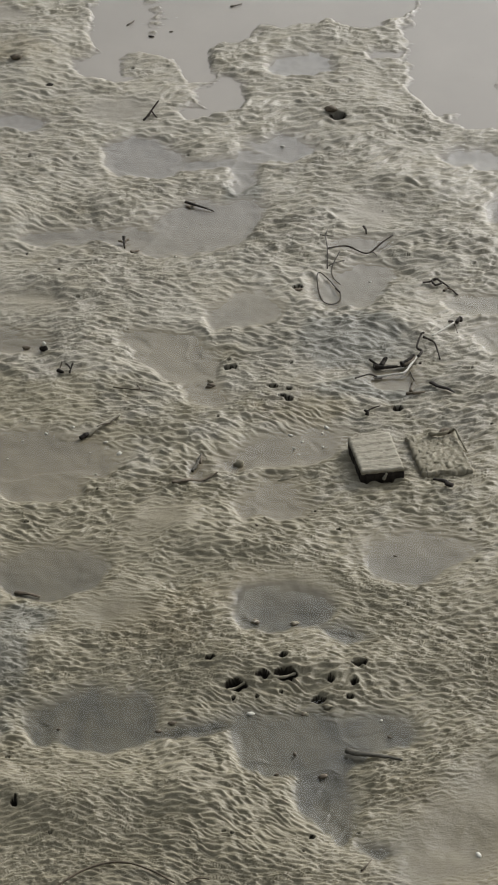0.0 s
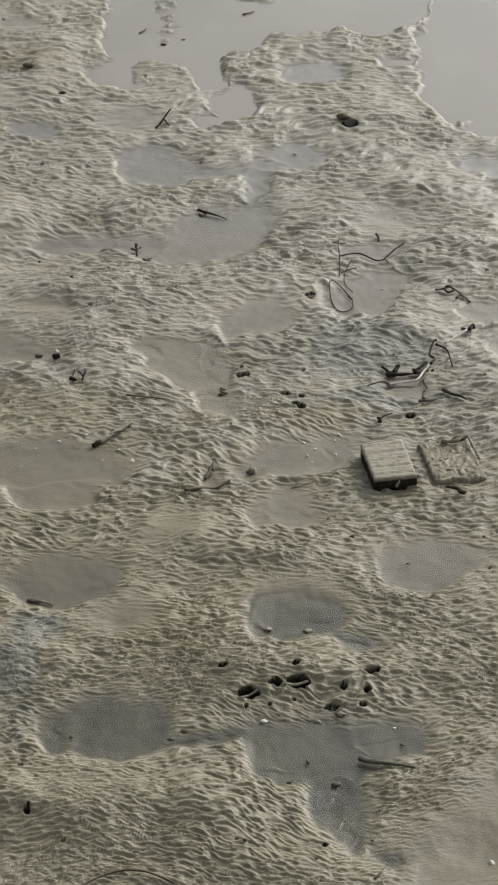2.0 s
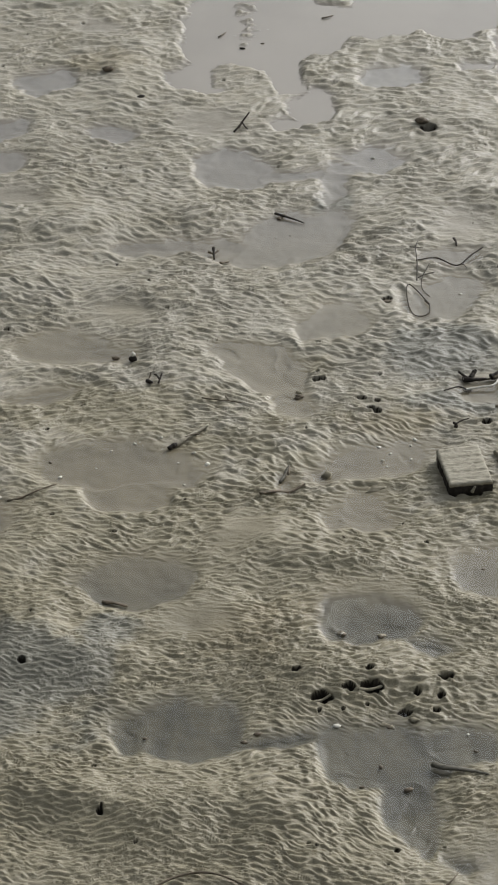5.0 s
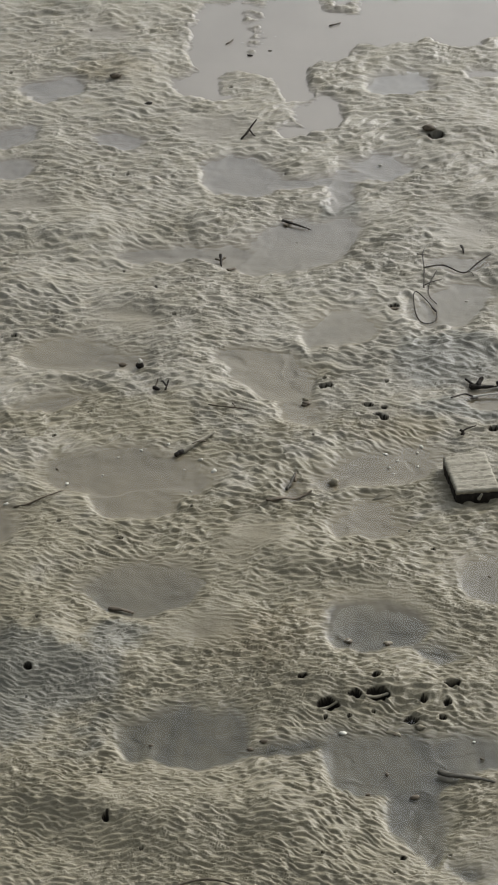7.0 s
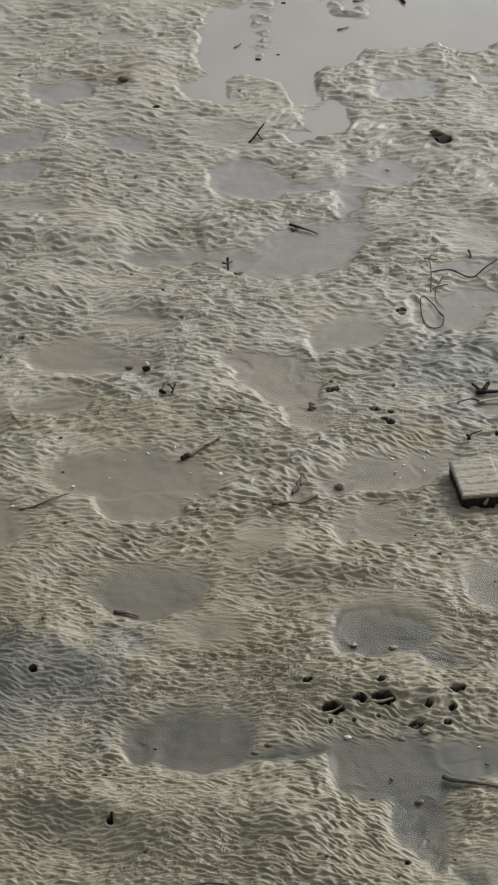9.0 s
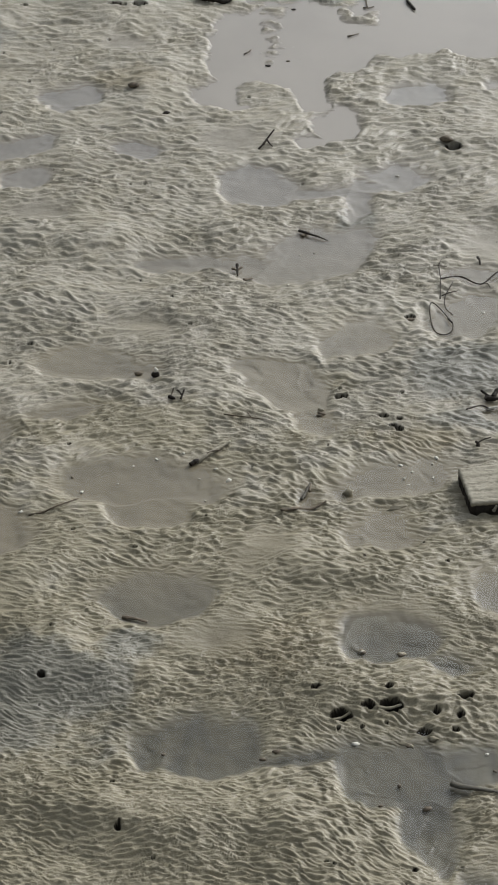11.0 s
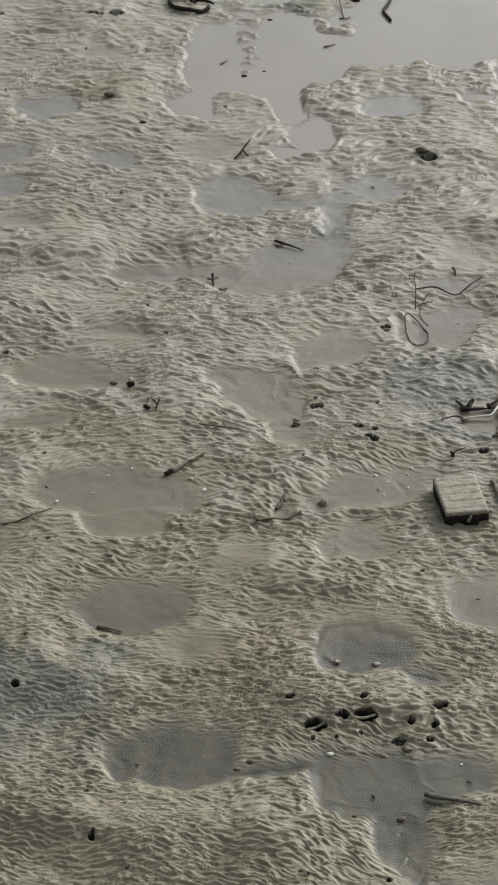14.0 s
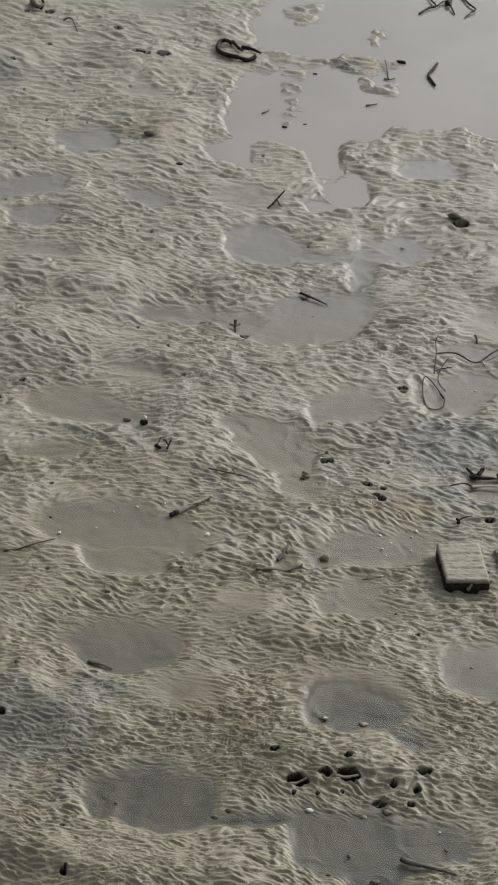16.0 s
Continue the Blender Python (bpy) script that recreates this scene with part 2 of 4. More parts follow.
mound(0.396, 3.642, 0.106, 0.051, 1)
mound(-0.224, 3.819, 0.076, 0.053, -19)
mound(-0.618, 3.834, 0.149, 0.055, 1)
mound(0.399, 3.993, 0.114, 0.064, 2)
mound(-0.074, 4.141, 0.080, 0.048, -16)
mound(-0.256, 4.647, 0.075, 0.071, -78)
mound(-0.499, 4.763, 0.091, 0.075, 36)
mound(-0.703, 5.247, 0.097, 0.063, 23)
isle(-0.252, 5.249, 0.028, 0.021, 76)
isle(-0.259, 5.161, 0.013, 0.009, 84)
isle(-0.268, 5.109, 0.013, 0.009, 84)
isle(-0.251, 5.031, 0.017, 0.012, 83)
isle(-0.232, 4.99, 0.013, 0.01, 73)
isle(-0.248, 4.943, 0.013, 0.011, 56)
isle(-0.251, 4.884, 0.012, 0.009, 83)
pad(0.218, 2.850, 0.075, 0.055, 90)
pad(0.330, 2.880, 0.090, 0.070, 90)

PITS = []


def pit(x, y, across, deep=0.04, along=1.0):
    """A crab's burrow: place, radius, depth, how many times longer than wide."""
    PITS.append((x, y, across, deep, along))


STAINS = []


def stain(kind, x, y, wide, long):
    STAINS.append((kind, x, y, wide, long))


# burrows of crabs, and one long shadow made as a blackened dip
pit(-0.0585, 2.3095, 0.0076, 0.077)
pit(-0.0192, 2.2555, 0.0108, 0.110, 1.5)
pit(0.0540, 2.2722, 0.0108, 0.110, 1.7)
pit(0.0209, 2.2697, 0.0059, 0.066, 1.7)
pit(0.0515, 2.3058, 0.0068, 0.066)
pit(0.1652, 2.2974, 0.0085, 0.088, 1.35)
pit(0.1213, 2.2648, 0.0055, 0.066)
pit(0.1562, 2.2588, 0.0064, 0.077)
pit(0.1485, 2.2321, 0.0055, 0.066)
pit(0.0116, 2.2328, 0.0034, 0.015)
pit(0.0465, 2.2418, 0.0034, 0.015)
pit(-0.0232, 2.2297, 0.0034, 0.015)
pit(0.1028, 2.2282, 0.0068, 0.066, 1.6)
pit(0.1722, 2.2063, 0.0076, 0.015, 1.8)
pit(0.1768, 2.3651, 0.0085, 0.044, 1.2)
pit(-0.2983, 2.2159, 0.0085, 0.015, 1.0)
pit(0.2090, 4.3150, 0.0150, 0.110, 1.3)
pit(0.0721, 3.0660, 0.0076, 0.055)
pit(-0.0275, 3.1753, 0.0059, 0.044)
pit(-0.0382, 3.2011, 0.0043, 0.044)
pit(0.2692, 3.0260, 0.0093, 0.066)
pit(0.1480, 2.6557, 0.0043, 0.044)
pit(0.0843, 1.9408, 0.0043, 0.044)
pit(0.0612, 3.0764, 0.0065, 0.03, 1.2)
pit(0.0427, 3.1073, 0.0050, 0.03, 2.0)
pit(0.0736, 3.0986, 0.0045, 0.03, 1.5)
pit(-0.0395, 3.1751, 0.0065, 0.03, 1.4)
pit(-0.3209, 1.9950, 0.0051, 0.044)
pit(0.0984, 3.4922, 0.0076, 0.066, 1.5)
pit(-0.6278, 5.2483, 0.0165, 0.110, 1.4)
# no burrow: shallow black dip that draws the long shadow beside the last one
pit(-0.6867, 5.2376, 0.0102, 0.012, 2.6)
pit(-0.7872, 5.4539, 0.0119, 0.099, 1.2)
pit(-0.9561, 5.2830, 0.0093, 0.066, 1.2)
pit(-1.0281, 5.1314, 0.0076, 0.066)
pit(-1.0041, 5.5576, 0.0093, 0.066, 1.4)
pit(-1.0688, 5.5456, 0.0068, 0.055, 1.2)
pit(-0.5914, 5.3567, 0.0043, 0.044)
pit(-0.7062, 5.4275, 0.0051, 0.044)
pit(-0.8552, 4.7128, 0.0043, 0.044)
pit(-0.2899, 4.6278, 0.0051, 0.044)
pit(-0.4722, 2.3130, 0.0068, 0.044)
pit(-0.6495, 3.3606, 0.0068, 0.044)
pit(-0.5210, 2.9872, 0.0043, 0.044)
stain("stain", -0.4801, 2.2809, 0.17, 0.15)
stain("stain", -0.3580, 2.4042, 0.06, 0.05)
stain("stain", 0.1932, 3.2765, 0.12, 0.13)
stain("stain", -0.0136, 3.9246, 0.07, 0.08)
stain("stain", 0.2381, 3.1046, 0.12, 0.06)
stain("stain", -1.0249, 5.0247, 0.12, 0.12)
stain("stain", -0.0932, 5.3685, 0.06, 0.08)
stain("ochre", -0.0700, 5.39, 0.08, 0.09)
stain("algae", -0.0700, 5.39, 0.08, 0.09)
stain("ochre", -0.1539, 2.4189, 0.12, 0.07)
stain("ochre", 0.0258, 2.4873, 0.12, 0.06)
stain("ochre", 0.0907, 3.0221, 0.09, 0.07)
stain("ochre", -0.0122, 3.4069, 0.08, 0.09)
stain("ochre", 0.2964, 1.9480, 0.12, 0.13)
stain("ochre", -0.5985, 4.7338, 0.10, 0.10)
stain("algae", -0.2221, 1.9638, 0.35, 0.16)
stain("algae", -0.0877, 1.9973, 0.25, 0.12)
stain("algae", -0.2589, 2.2701, 0.16, 0.08)
stain("algae", -0.2115, 2.7040, 0.35, 0.18)
stain("algae", -0.4096, 3.0491, 0.28, 0.12)
stain("algae", -0.0008, 2.1199, 0.45, 0.22)
stain("algae", -0.1278, 2.5543, 0.4, 0.16)
stain("algae", 0.2013, 2.0121, 0.22, 0.16)
stain("algae", -0.12, 2.05, 0.75, 0.42)
stain("algae", -0.1, 2.3, 1.1, 0.85)
pins = random.Random(5)
for _ in range(110):
    far = pins.uniform(1.9, 5.6)
    pit(pins.uniform(-0.22, 0.16) * far, far, pins.uniform(0.0016, 0.003), 0.012, pins.uniform(1, 1.6))


def nearness(kind, x, y):
    """Signed distance to the union of the shapes of one kind, negative inside."""
    best = np.full(x.shape, 0.3)
    for k, cx, cy, a, b, turn in SHAPES:
        if k != kind:
            continue
        span = slice(*np.searchsorted(y[:, 0], (cy - a - 0.35, cy + a + 0.35))) if x.ndim == 2 else slice(None)
        c, s = math.cos(turn), math.sin(turn)
        p, q = (x[span] - cx) * c + (y[span] - cy) * s, -(x[span] - cx) * s + (y[span] - cy) * c
        e = np.sqrt((p / a) ** 2 + (q / b) ** 2)
        d = np.sqrt(p * p + q * q + 1e-9) / np.maximum(e, 1e-3)
        d = (e - 1) * (min(a, b) + (d - min(a, b)) * ease(e, 0.0, 0.6))
        h = np.clip(0.5 + 0.5 * (best[span] - d) / 0.012, 0, 1)
        best[span] = best[span] * (1 - h) + d * h - 0.012 * h * (1 - h)
    return best


def ease(v, a, b):
    w = np.clip((v - a) / (b - a), 0, 1)
    return w * w * (3 - 2 * w)


def margin(x, y):
    """Distance from the water's edge, ragged at three scales; negative in the water."""
    far = np.clip(y, 1.5, 8) / 3
    wx = x + far * (0.016 * lattice(x * 8, y * 6, 2) + 0.022 * lattice(x * 19, y * 12, 3) + 0.006 * lattice(x * 50, y * 34, 4))
    wy = y + far * (0.018 * lattice(x * 7, y * 6, 7) + 0.024 * lattice(x * 17, y * 13, 5) + 0.008 * lattice(x * 42, y * 36, 6))
    d = nearness("pool", wx, wy)
    open_water = 5.95 - 0.1 * wx + 3.0 * ease(-wx, 0.44, 0.9) - wy
    d = np.maximum(np.minimum(d, open_water), -nearness("isle", wx, wy))
    streaks = 0.012 * lattice(x * 17 / far, y * 44 / far, 8) + 0.008 * lattice(x * 34 / far, y * 80 / far, 9)
    return d + far * streaks, wx, wy, d


def relief(x, y):
    """Height of the mud and what covers it, over the plane."""
    d, wx, wy, plain = margin(x, y)
    grid = x.ndim == 2
    # beyond a pool the mud comes up gently, on its near side it ends in a crest
    rise = np.gradient(plain, axis=0) / np.gradient(y, axis=0) if grid else (margin(x, y + 0.004)[3] - plain) / 0.004
    gentle = ease(np.clip(rise, -1, 1), -0.5, 0.7)
    smooth = ease(-nearness("flat", wx, wy), -0.06, 0.03)
    swell = ease(-nearness("mound", wx, wy), -0.09, 0.05)
    dry, sunk = np.maximum(d, 0), np.minimum(d, 0)
    bank = np.where(d > 0, 0.0070 * (1 - np.exp(-dry / (0.026 + 0.05 * gentle))), -0.0030 * ease(-sunk, 0, 0.035 + 0.03 * gentle))
    step = lattice(x * 2.4, y * 5.5 + 1.5 * lattice(x * 2, y * 2, 14), 13)
    low = 0.024 * np.where(step > 0, step, 0.5 * step) + 0.017 * lattice(x * 5, y * 7.5, 11) + 0.0035 * lattice(x * 14, y * 20, 12)
    bank = bank + 0.0020 * np.exp(-((d - 0.022) / 0.016) ** 2) * (1 - gentle)
    low = low * (1 - 0.45 * ease(y, 2.8, 4.5))
    base = bank + (low + (0.021 - 0.010 * ease(y, 2.5, 3.5)) * swell) * ease(d, 0, 0.14)
    base = np.where(base > 0, base * (0.35 + 0.65 * ease(nearness("isle", wx, wy), 0, 0.08)), base)
    pad = ease(-nearness("pad", x, y), -0.05, 0.01)
    base = base * (1 - pad) + np.minimum(base, 0.004) * pad
    base = base * (1 - smooth) + np.minimum(base, 0.004 + 0.4 * low) * smooth
    # strands of the mat: three woven layers of ridges, which swing from place to place and widen outwards
    slide = 0.10 * lattice(x * 1.7, y * 1.6, 21) + 0.05 * lattice(x * 5, y * 4.5, 22)
    u = (x + 0.012 * lattice(x * 12, y * 12, 23)) / (0.3 + 0.24 * np.clip(y, 0, 9))
    v = -np.maximum(y + slide + 0.007 * lattice(x * 26, y * 24, 24), 0.3) ** -0.35 / (0.35 * 0.0057)
    weave, woven = np.zeros(x.shape), np.zeros(x.shape)
    stretch = 0.62 + 0.14 * np.clip(y, 1, 7)
    # each ridge breaks up into short dashes, steep on the near side
    for k, (long, wide, lean) in enumerate(((0.034, 0.64, 4), (0.027, 0.52, -9), (0.021, 0.42, 13))):
        vv = v + lean * u * np.clip(2.5 / np.maximum(y, 0.5), 0.35, 1.1)
        phase = vv / wide + 1.0 * lattice(u / 0.055 + 3.3 * k, vv / (2.4 * wide), 31 + k) + 0.45 * lattice(u / 0.024, vv / (1.3 * wide) + 7.1 * k, 36 + k)
        row = np.floor(phase)
        f = phase - row
        dash = np.where(f < 0.30, ease(f, 0, 0.30), 1 - ease(f, 0.30, 1.0))
        lift = np.clip(0.55 + 1.25 * lattice(u / (long * stretch) + 0.37 * row, 0.618 * row + 0.3, 61 + k), 0.04, 1.15)
        weave, woven = np.maximum(weave, lift * dash), woven + (0.45, 0.40, 0.35)[k] * lift * dash
    fuzz = lattice(u / 0.015 + 1, v / 0.25 + 5, 43)
    gate = np.clip(0.9 + 0.7 * lattice(x * 5, y * 4.5, 34), 0.45, 1.3)
    folds = (0.0050 * weave + 0.0026 * woven + 0.0014 * fuzz) * gate * (0.54 + 0.155 * np.clip(y, 0, 7))
    cover = ease(d, -0.009 - 0.022 * gentle, 0.009 + 0.036 * gentle) * (1 - 0.97 * smooth)
    wild = (1 - ease(np.abs(x / np.maximum(y, 1.5) + 0.035), 0.27, 0.6)) * ease(y, 0.9, 1.5) * (1 - ease(y, 8.5, 11))
    base, cover = base * wild + 0.006 * (1 - wild), cover * wild
    z = base + (folds - 0.002) * cover + 0.0005 * lattice(x * 60, y * 50, 35) + 0.0008 * lattice(x * 24, y * 20, 38)
    if not grid:
        return z, {}
    side = y[:, 0]
    # mask of the blackened insides, painted for tunnels deeper than the mesh pits
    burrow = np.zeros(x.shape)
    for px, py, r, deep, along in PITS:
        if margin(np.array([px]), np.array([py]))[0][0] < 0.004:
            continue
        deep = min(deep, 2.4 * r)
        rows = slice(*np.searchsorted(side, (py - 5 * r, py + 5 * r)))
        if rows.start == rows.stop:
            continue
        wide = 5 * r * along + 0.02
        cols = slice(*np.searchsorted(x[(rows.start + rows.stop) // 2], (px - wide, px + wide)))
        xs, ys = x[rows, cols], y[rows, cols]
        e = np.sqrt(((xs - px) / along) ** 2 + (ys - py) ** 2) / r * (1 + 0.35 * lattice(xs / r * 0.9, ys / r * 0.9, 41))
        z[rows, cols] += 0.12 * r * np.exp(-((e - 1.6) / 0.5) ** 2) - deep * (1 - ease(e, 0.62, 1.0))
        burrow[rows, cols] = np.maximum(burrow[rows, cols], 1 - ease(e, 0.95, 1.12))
    tint = {"wet": np.clip(ease(-d, -0.004 - 0.034 * gentle, 0.010 + 0.012 * gentle) + 0.5 * smooth, 0, 1), "burrow": burrow}
    # both masks go by distance alone, the bed is equally shallow throughout
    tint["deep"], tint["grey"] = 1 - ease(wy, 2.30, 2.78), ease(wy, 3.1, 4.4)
    ragged = 0.5 * lattice(x * 13, y * 11, 51) + 0.3 * lattice(x * 40, y * 34, 52)
    for kind in ("algae", "ochre", "stain"):
        t = np.zeros(x.shape)
        for k, cx, cy, a, b in STAINS:
            if k == kind:
                rows = slice(*np.searchsorted(side, (cy - 3 * b, cy + 3 * b)))
                e = np.sqrt(((wx[rows] - cx) / a) ** 2 + ((wy[rows] - cy) / b) ** 2) + ragged[rows]
                t[rows] = np.maximum(t[rows], 1 - ease(e, 0.4, 1.25))
        tint[kind] = t
    return z, tint


def spread(a, b, fine, out):
    """Even steps from a to b, then ever longer ones outwards."""
    inner = np.linspace(a, b, fine)
    step = inner[1] - inner[0]
    grow = step * np.cumsum(np.concatenate((1.11 ** np.arange(1, 46), 1.11 ** 45 * 1.6 ** np.arange(1, 40))))
    grow = grow[grow < out]
    return np.concatenate((a - grow[::-1], inner, b + grow))


def sheet(name, xs, ys, zs, keep=None, values=None):
    """A mesh over a grid of rows, of the cells that keep names, with values at its points."""
    rows, cols = xs.shape
    k = np.arange(rows * cols).reshape(rows, cols)
    quads = np.stack((k[:-1, :-1], k[:-1, 1:], k[1:, 1:], k[1:, :-1]), -1)
    quads = quads[keep] if keep is not None else quads.reshape(-1, 4)
    used, quads = np.unique(quads, return_inverse=True)
    quads = quads.reshape(-1, 4)
    co = np.stack((xs.ravel()[used], ys.ravel()[used], zs.ravel()[used]), -1).astype(np.float32)
    me = bpy.data.meshes.new(name)
    me.vertices.add(len(co))
    me.vertices.foreach_set("co", co.ravel())
    me.loops.add(quads.size)
    me.loops.foreach_set("vertex_index", quads.ravel().astype(np.int32))
    me.polygons.add(len(quads))
    me.polygons.foreach_set("loop_start", np.arange(0, quads.size, 4, dtype=np.int32))
    me.update(calc_edges=True)
    me.polygons.foreach_set("use_smooth", np.ones(len(quads), dtype=bool))
    for key, value in (values or {}).items():
        me.attributes.new(key, "FLOAT", "POINT").data.foreach_set("value", value.ravel()[used].astype(np.float32))
    return me


DETAIL = 1.35
across = spread(-0.256, 0.182, int(690 * DETAIL), 160)
angles = np.linspace(radians(46.3), radians(17.2), int(900 * DETAIL))
reach = EYE / np.tan(angles)
stride = reach[-1] - reach[-2]
beyond = reach[-1] + stride * np.cumsum(1.5 ** np.arange(1, 60))
behind = reach[0] - 0.006 * np.cumsum(1.25 ** np.arange(1, 60))
reach = np.concatenate((behind[behind > -300][::-1], reach, beyond[beyond < 900]))
uu, yy = np.meshgrid(across, reach)
xx = uu * np.maximum(yy, 1.5)
zz, tints = relief(xx, yy)
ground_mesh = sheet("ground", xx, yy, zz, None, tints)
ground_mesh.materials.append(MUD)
ground = tagged(new("ground", ground_mesh), "wrinkled grey-olive tidal mud with hollows and burrows", "mud", kind="structure")

# ---- standing water: one sheet for the far shallows, one for each puddle ----
gu, gy = np.meshgrid(np.linspace(-0.40, 0.32, 560), EYE / np.tan(np.linspace(radians(46), radians(12), 560)))
gx = gu * gy
gd = margin(gx, gy)[0]
gz, _ = relief(gx, gy)
cell = ((gd < 0.012) & (gz < 0.004))[:-1, :-1]
mark = np.where(cell, np.arange(cell.size).reshape(cell.shape) + 1, 0)
while True:
    grown = mark.copy()
    for axis in (0, 1):
        for step in (1, -1):
            moved = np.roll(grown, step, axis)
            grown = np.where(cell, np.maximum(grown, moved), 0)
    if (grown == mark).all():
        break
    mark = grown
names, sizes = np.unique(mark[mark > 0], return_counts=True)
for which, size in zip(names, sizes):
    if size < 8:
        continue
    me = sheet("puddle", gx, gy, np.zeros(gx.shape), mark == which)
    rows, cols = np.nonzero(mark == which)
    mid_x, mid_y = gx[int(rows.mean()), int(cols.mean())], gy[int(rows.mean()), 0]
    dark = mid_y < 2.45
    me.materials.append(SHALLOWS if size == sizes.max() else WATER)
    if size == sizes.max():
        tagged(new("water", me), "still shallow grey water over the far mud", "water", kind="structure")
    else:
        tagged(new("puddle", me), "shallow dark grey-brown puddle in the mud" if dark else "shallow silty brown puddle in a hollow of the mud", "puddle", "puddles on the mud")

# ---- things on the mud ----
def ground_z(x, y):
    return float(relief(np.array([x]), np.array([y]))[0][0])


def rest_z(x, y):
    """The top of the mud or of the water."""
    return max(ground_z(x, y), 0.0)


def mesh_of(name, bm, material):
    me = bpy.data.meshes.new(name)
    bm.normal_update()
    bm.to_mesh(me)
    bm.free()
    me.materials.append(material)
    for p in me.polygons:
        p.use_smooth = True
    return me


def part(name, bm, material, parent, label=""):
    ob = new(name, mesh_of(name, bm, material))
    ob.parent = parent
    return tagged(ob, label)


def tube(points, radius, tip=0.5, flat_by=1.0, sides=7, steps=6, rough=0.18, seed=1):
    """A tapered, slightly knobbly rod along a smooth line through the points."""
    rng = random.Random(seed)
    pts = [Vector(p) for p in points]
    ends = [2 * pts[0] - pts[1], *pts, 2 * pts[-1] - pts[-2]]
    line = []
    for i in range(1, len(ends) - 2):
        a, b, c, d = ends[i - 1:i + 3]
        for k in range(steps):
            s = k / steps
            line.append(0.5 * (2 * b + (c - a) * s + (2 * a - 5 * b + 4 * c - d) * s * s + (3 * b - a - 3 * c + d) * s ** 3))
    line.append(pts[-1])
    bm = bmesh.new()
    rings = []
    for i, p in enumerate(line):
        way = (line[min(i + 1, len(line) - 1)] - line[max(i - 1, 0)]).normalized()
        side = way.cross(Vector((0, 0, 1)))
        side = side.normalized() if side.length > 1e-4 else Vector((1, 0, 0))
        up = side.cross(way)
        r = radius * (1 + (tip - 1) * i / (len(line) - 1)) * (1 + rough * rng.uniform(-1, 1))
        rings.append([bm.verts.new(p + side * (r * math.cos(a)) + up * (r * flat_by * math.sin(a)))
                      for a in (2 * math.pi * k / sides for k in range(sides))])
    for a, b in zip(rings, rings[1:]):
        for k in range(sides):
            bm.faces.new((a[k], a[(k + 1) % sides], b[(k + 1) % sides], b[k]))
    bm.faces.new(rings[0][::-1])
    bm.faces.new(rings[-1])
    return bm


def lifted(points, lift):
    """Points (x, y, height over the support) as places in the world."""
    return [(x, y, rest_z(x, y) + h + lift) for x, y, h in points]


def twig(name, label, category, material, radius, points, tip=0.5, flat_by=1.0, lift=0.0, group=""):
    """One rod that lies on the mud; points are x, y and height over it."""
    places = lifted(points, lift + radius * flat_by * 0.6)
    o = Vector(places[0])
    bm = tube([Vector(p) - o for p in places], radius, tip, flat_by, seed=len(places) + int(radius * 1e5))
    ob = new(name, mesh_of(name, bm, material))
    ob.location = o
    return tagged(ob, label, category, group)


def bundle(name, label, category, at, rods, group=""):
    """A thing of several rods under one Empty; each rod: part name, material, radius, tip, points."""
    x, y = at
    root = tagged(new(name), label, category, group)
    root.location = (x, y, rest_z(x, y))
    root.empty_display_size = 0.02
    for k, (part_name, material, radius, tip, points) in enumerate(rods):
        places = [Vector(p) - root.location for p in lifted(points, radius * 0.6)]
        part(part_name, tube(places, radius, tip, seed=k + 3), material, root)
    return root


def lump(radius, squash=(1, 1, 1), rough=0.25, seed=1, level=2):
    bm = bmesh.new()
    bmesh.ops.create_icosphere(bm, subdivisions=level, radius=radius)
    for v in bm.verts:
        k = 1 + rough * noise.noise(v.co / radius * 1.9 + Vector((0, seed, 0))) + rough * noise.noise(v.co / radius * 1.1 + Vector((seed * 3.7, 0, 0)))
        v.co = Vector((v.co.x * k * squash[0], v.co.y * k * squash[1], v.co.z * k * squash[2]))
    return bm


def pebble(name, label, category, material, radius, x, y, squash=(1.2, 0.9, 0.6), group="", seed=1, sink=0.45, rough=0.3):
    ob = new(name, mesh_of(name, lump(radius, squash, rough, seed), material))
    ob.location = (x, y, rest_z(x, y) + radius * squash[2] * sink)
    ob.rotation_euler = (0, 0, 0.35 * math.sin(seed * 1.3))
    return tagged(ob, label, category, group)


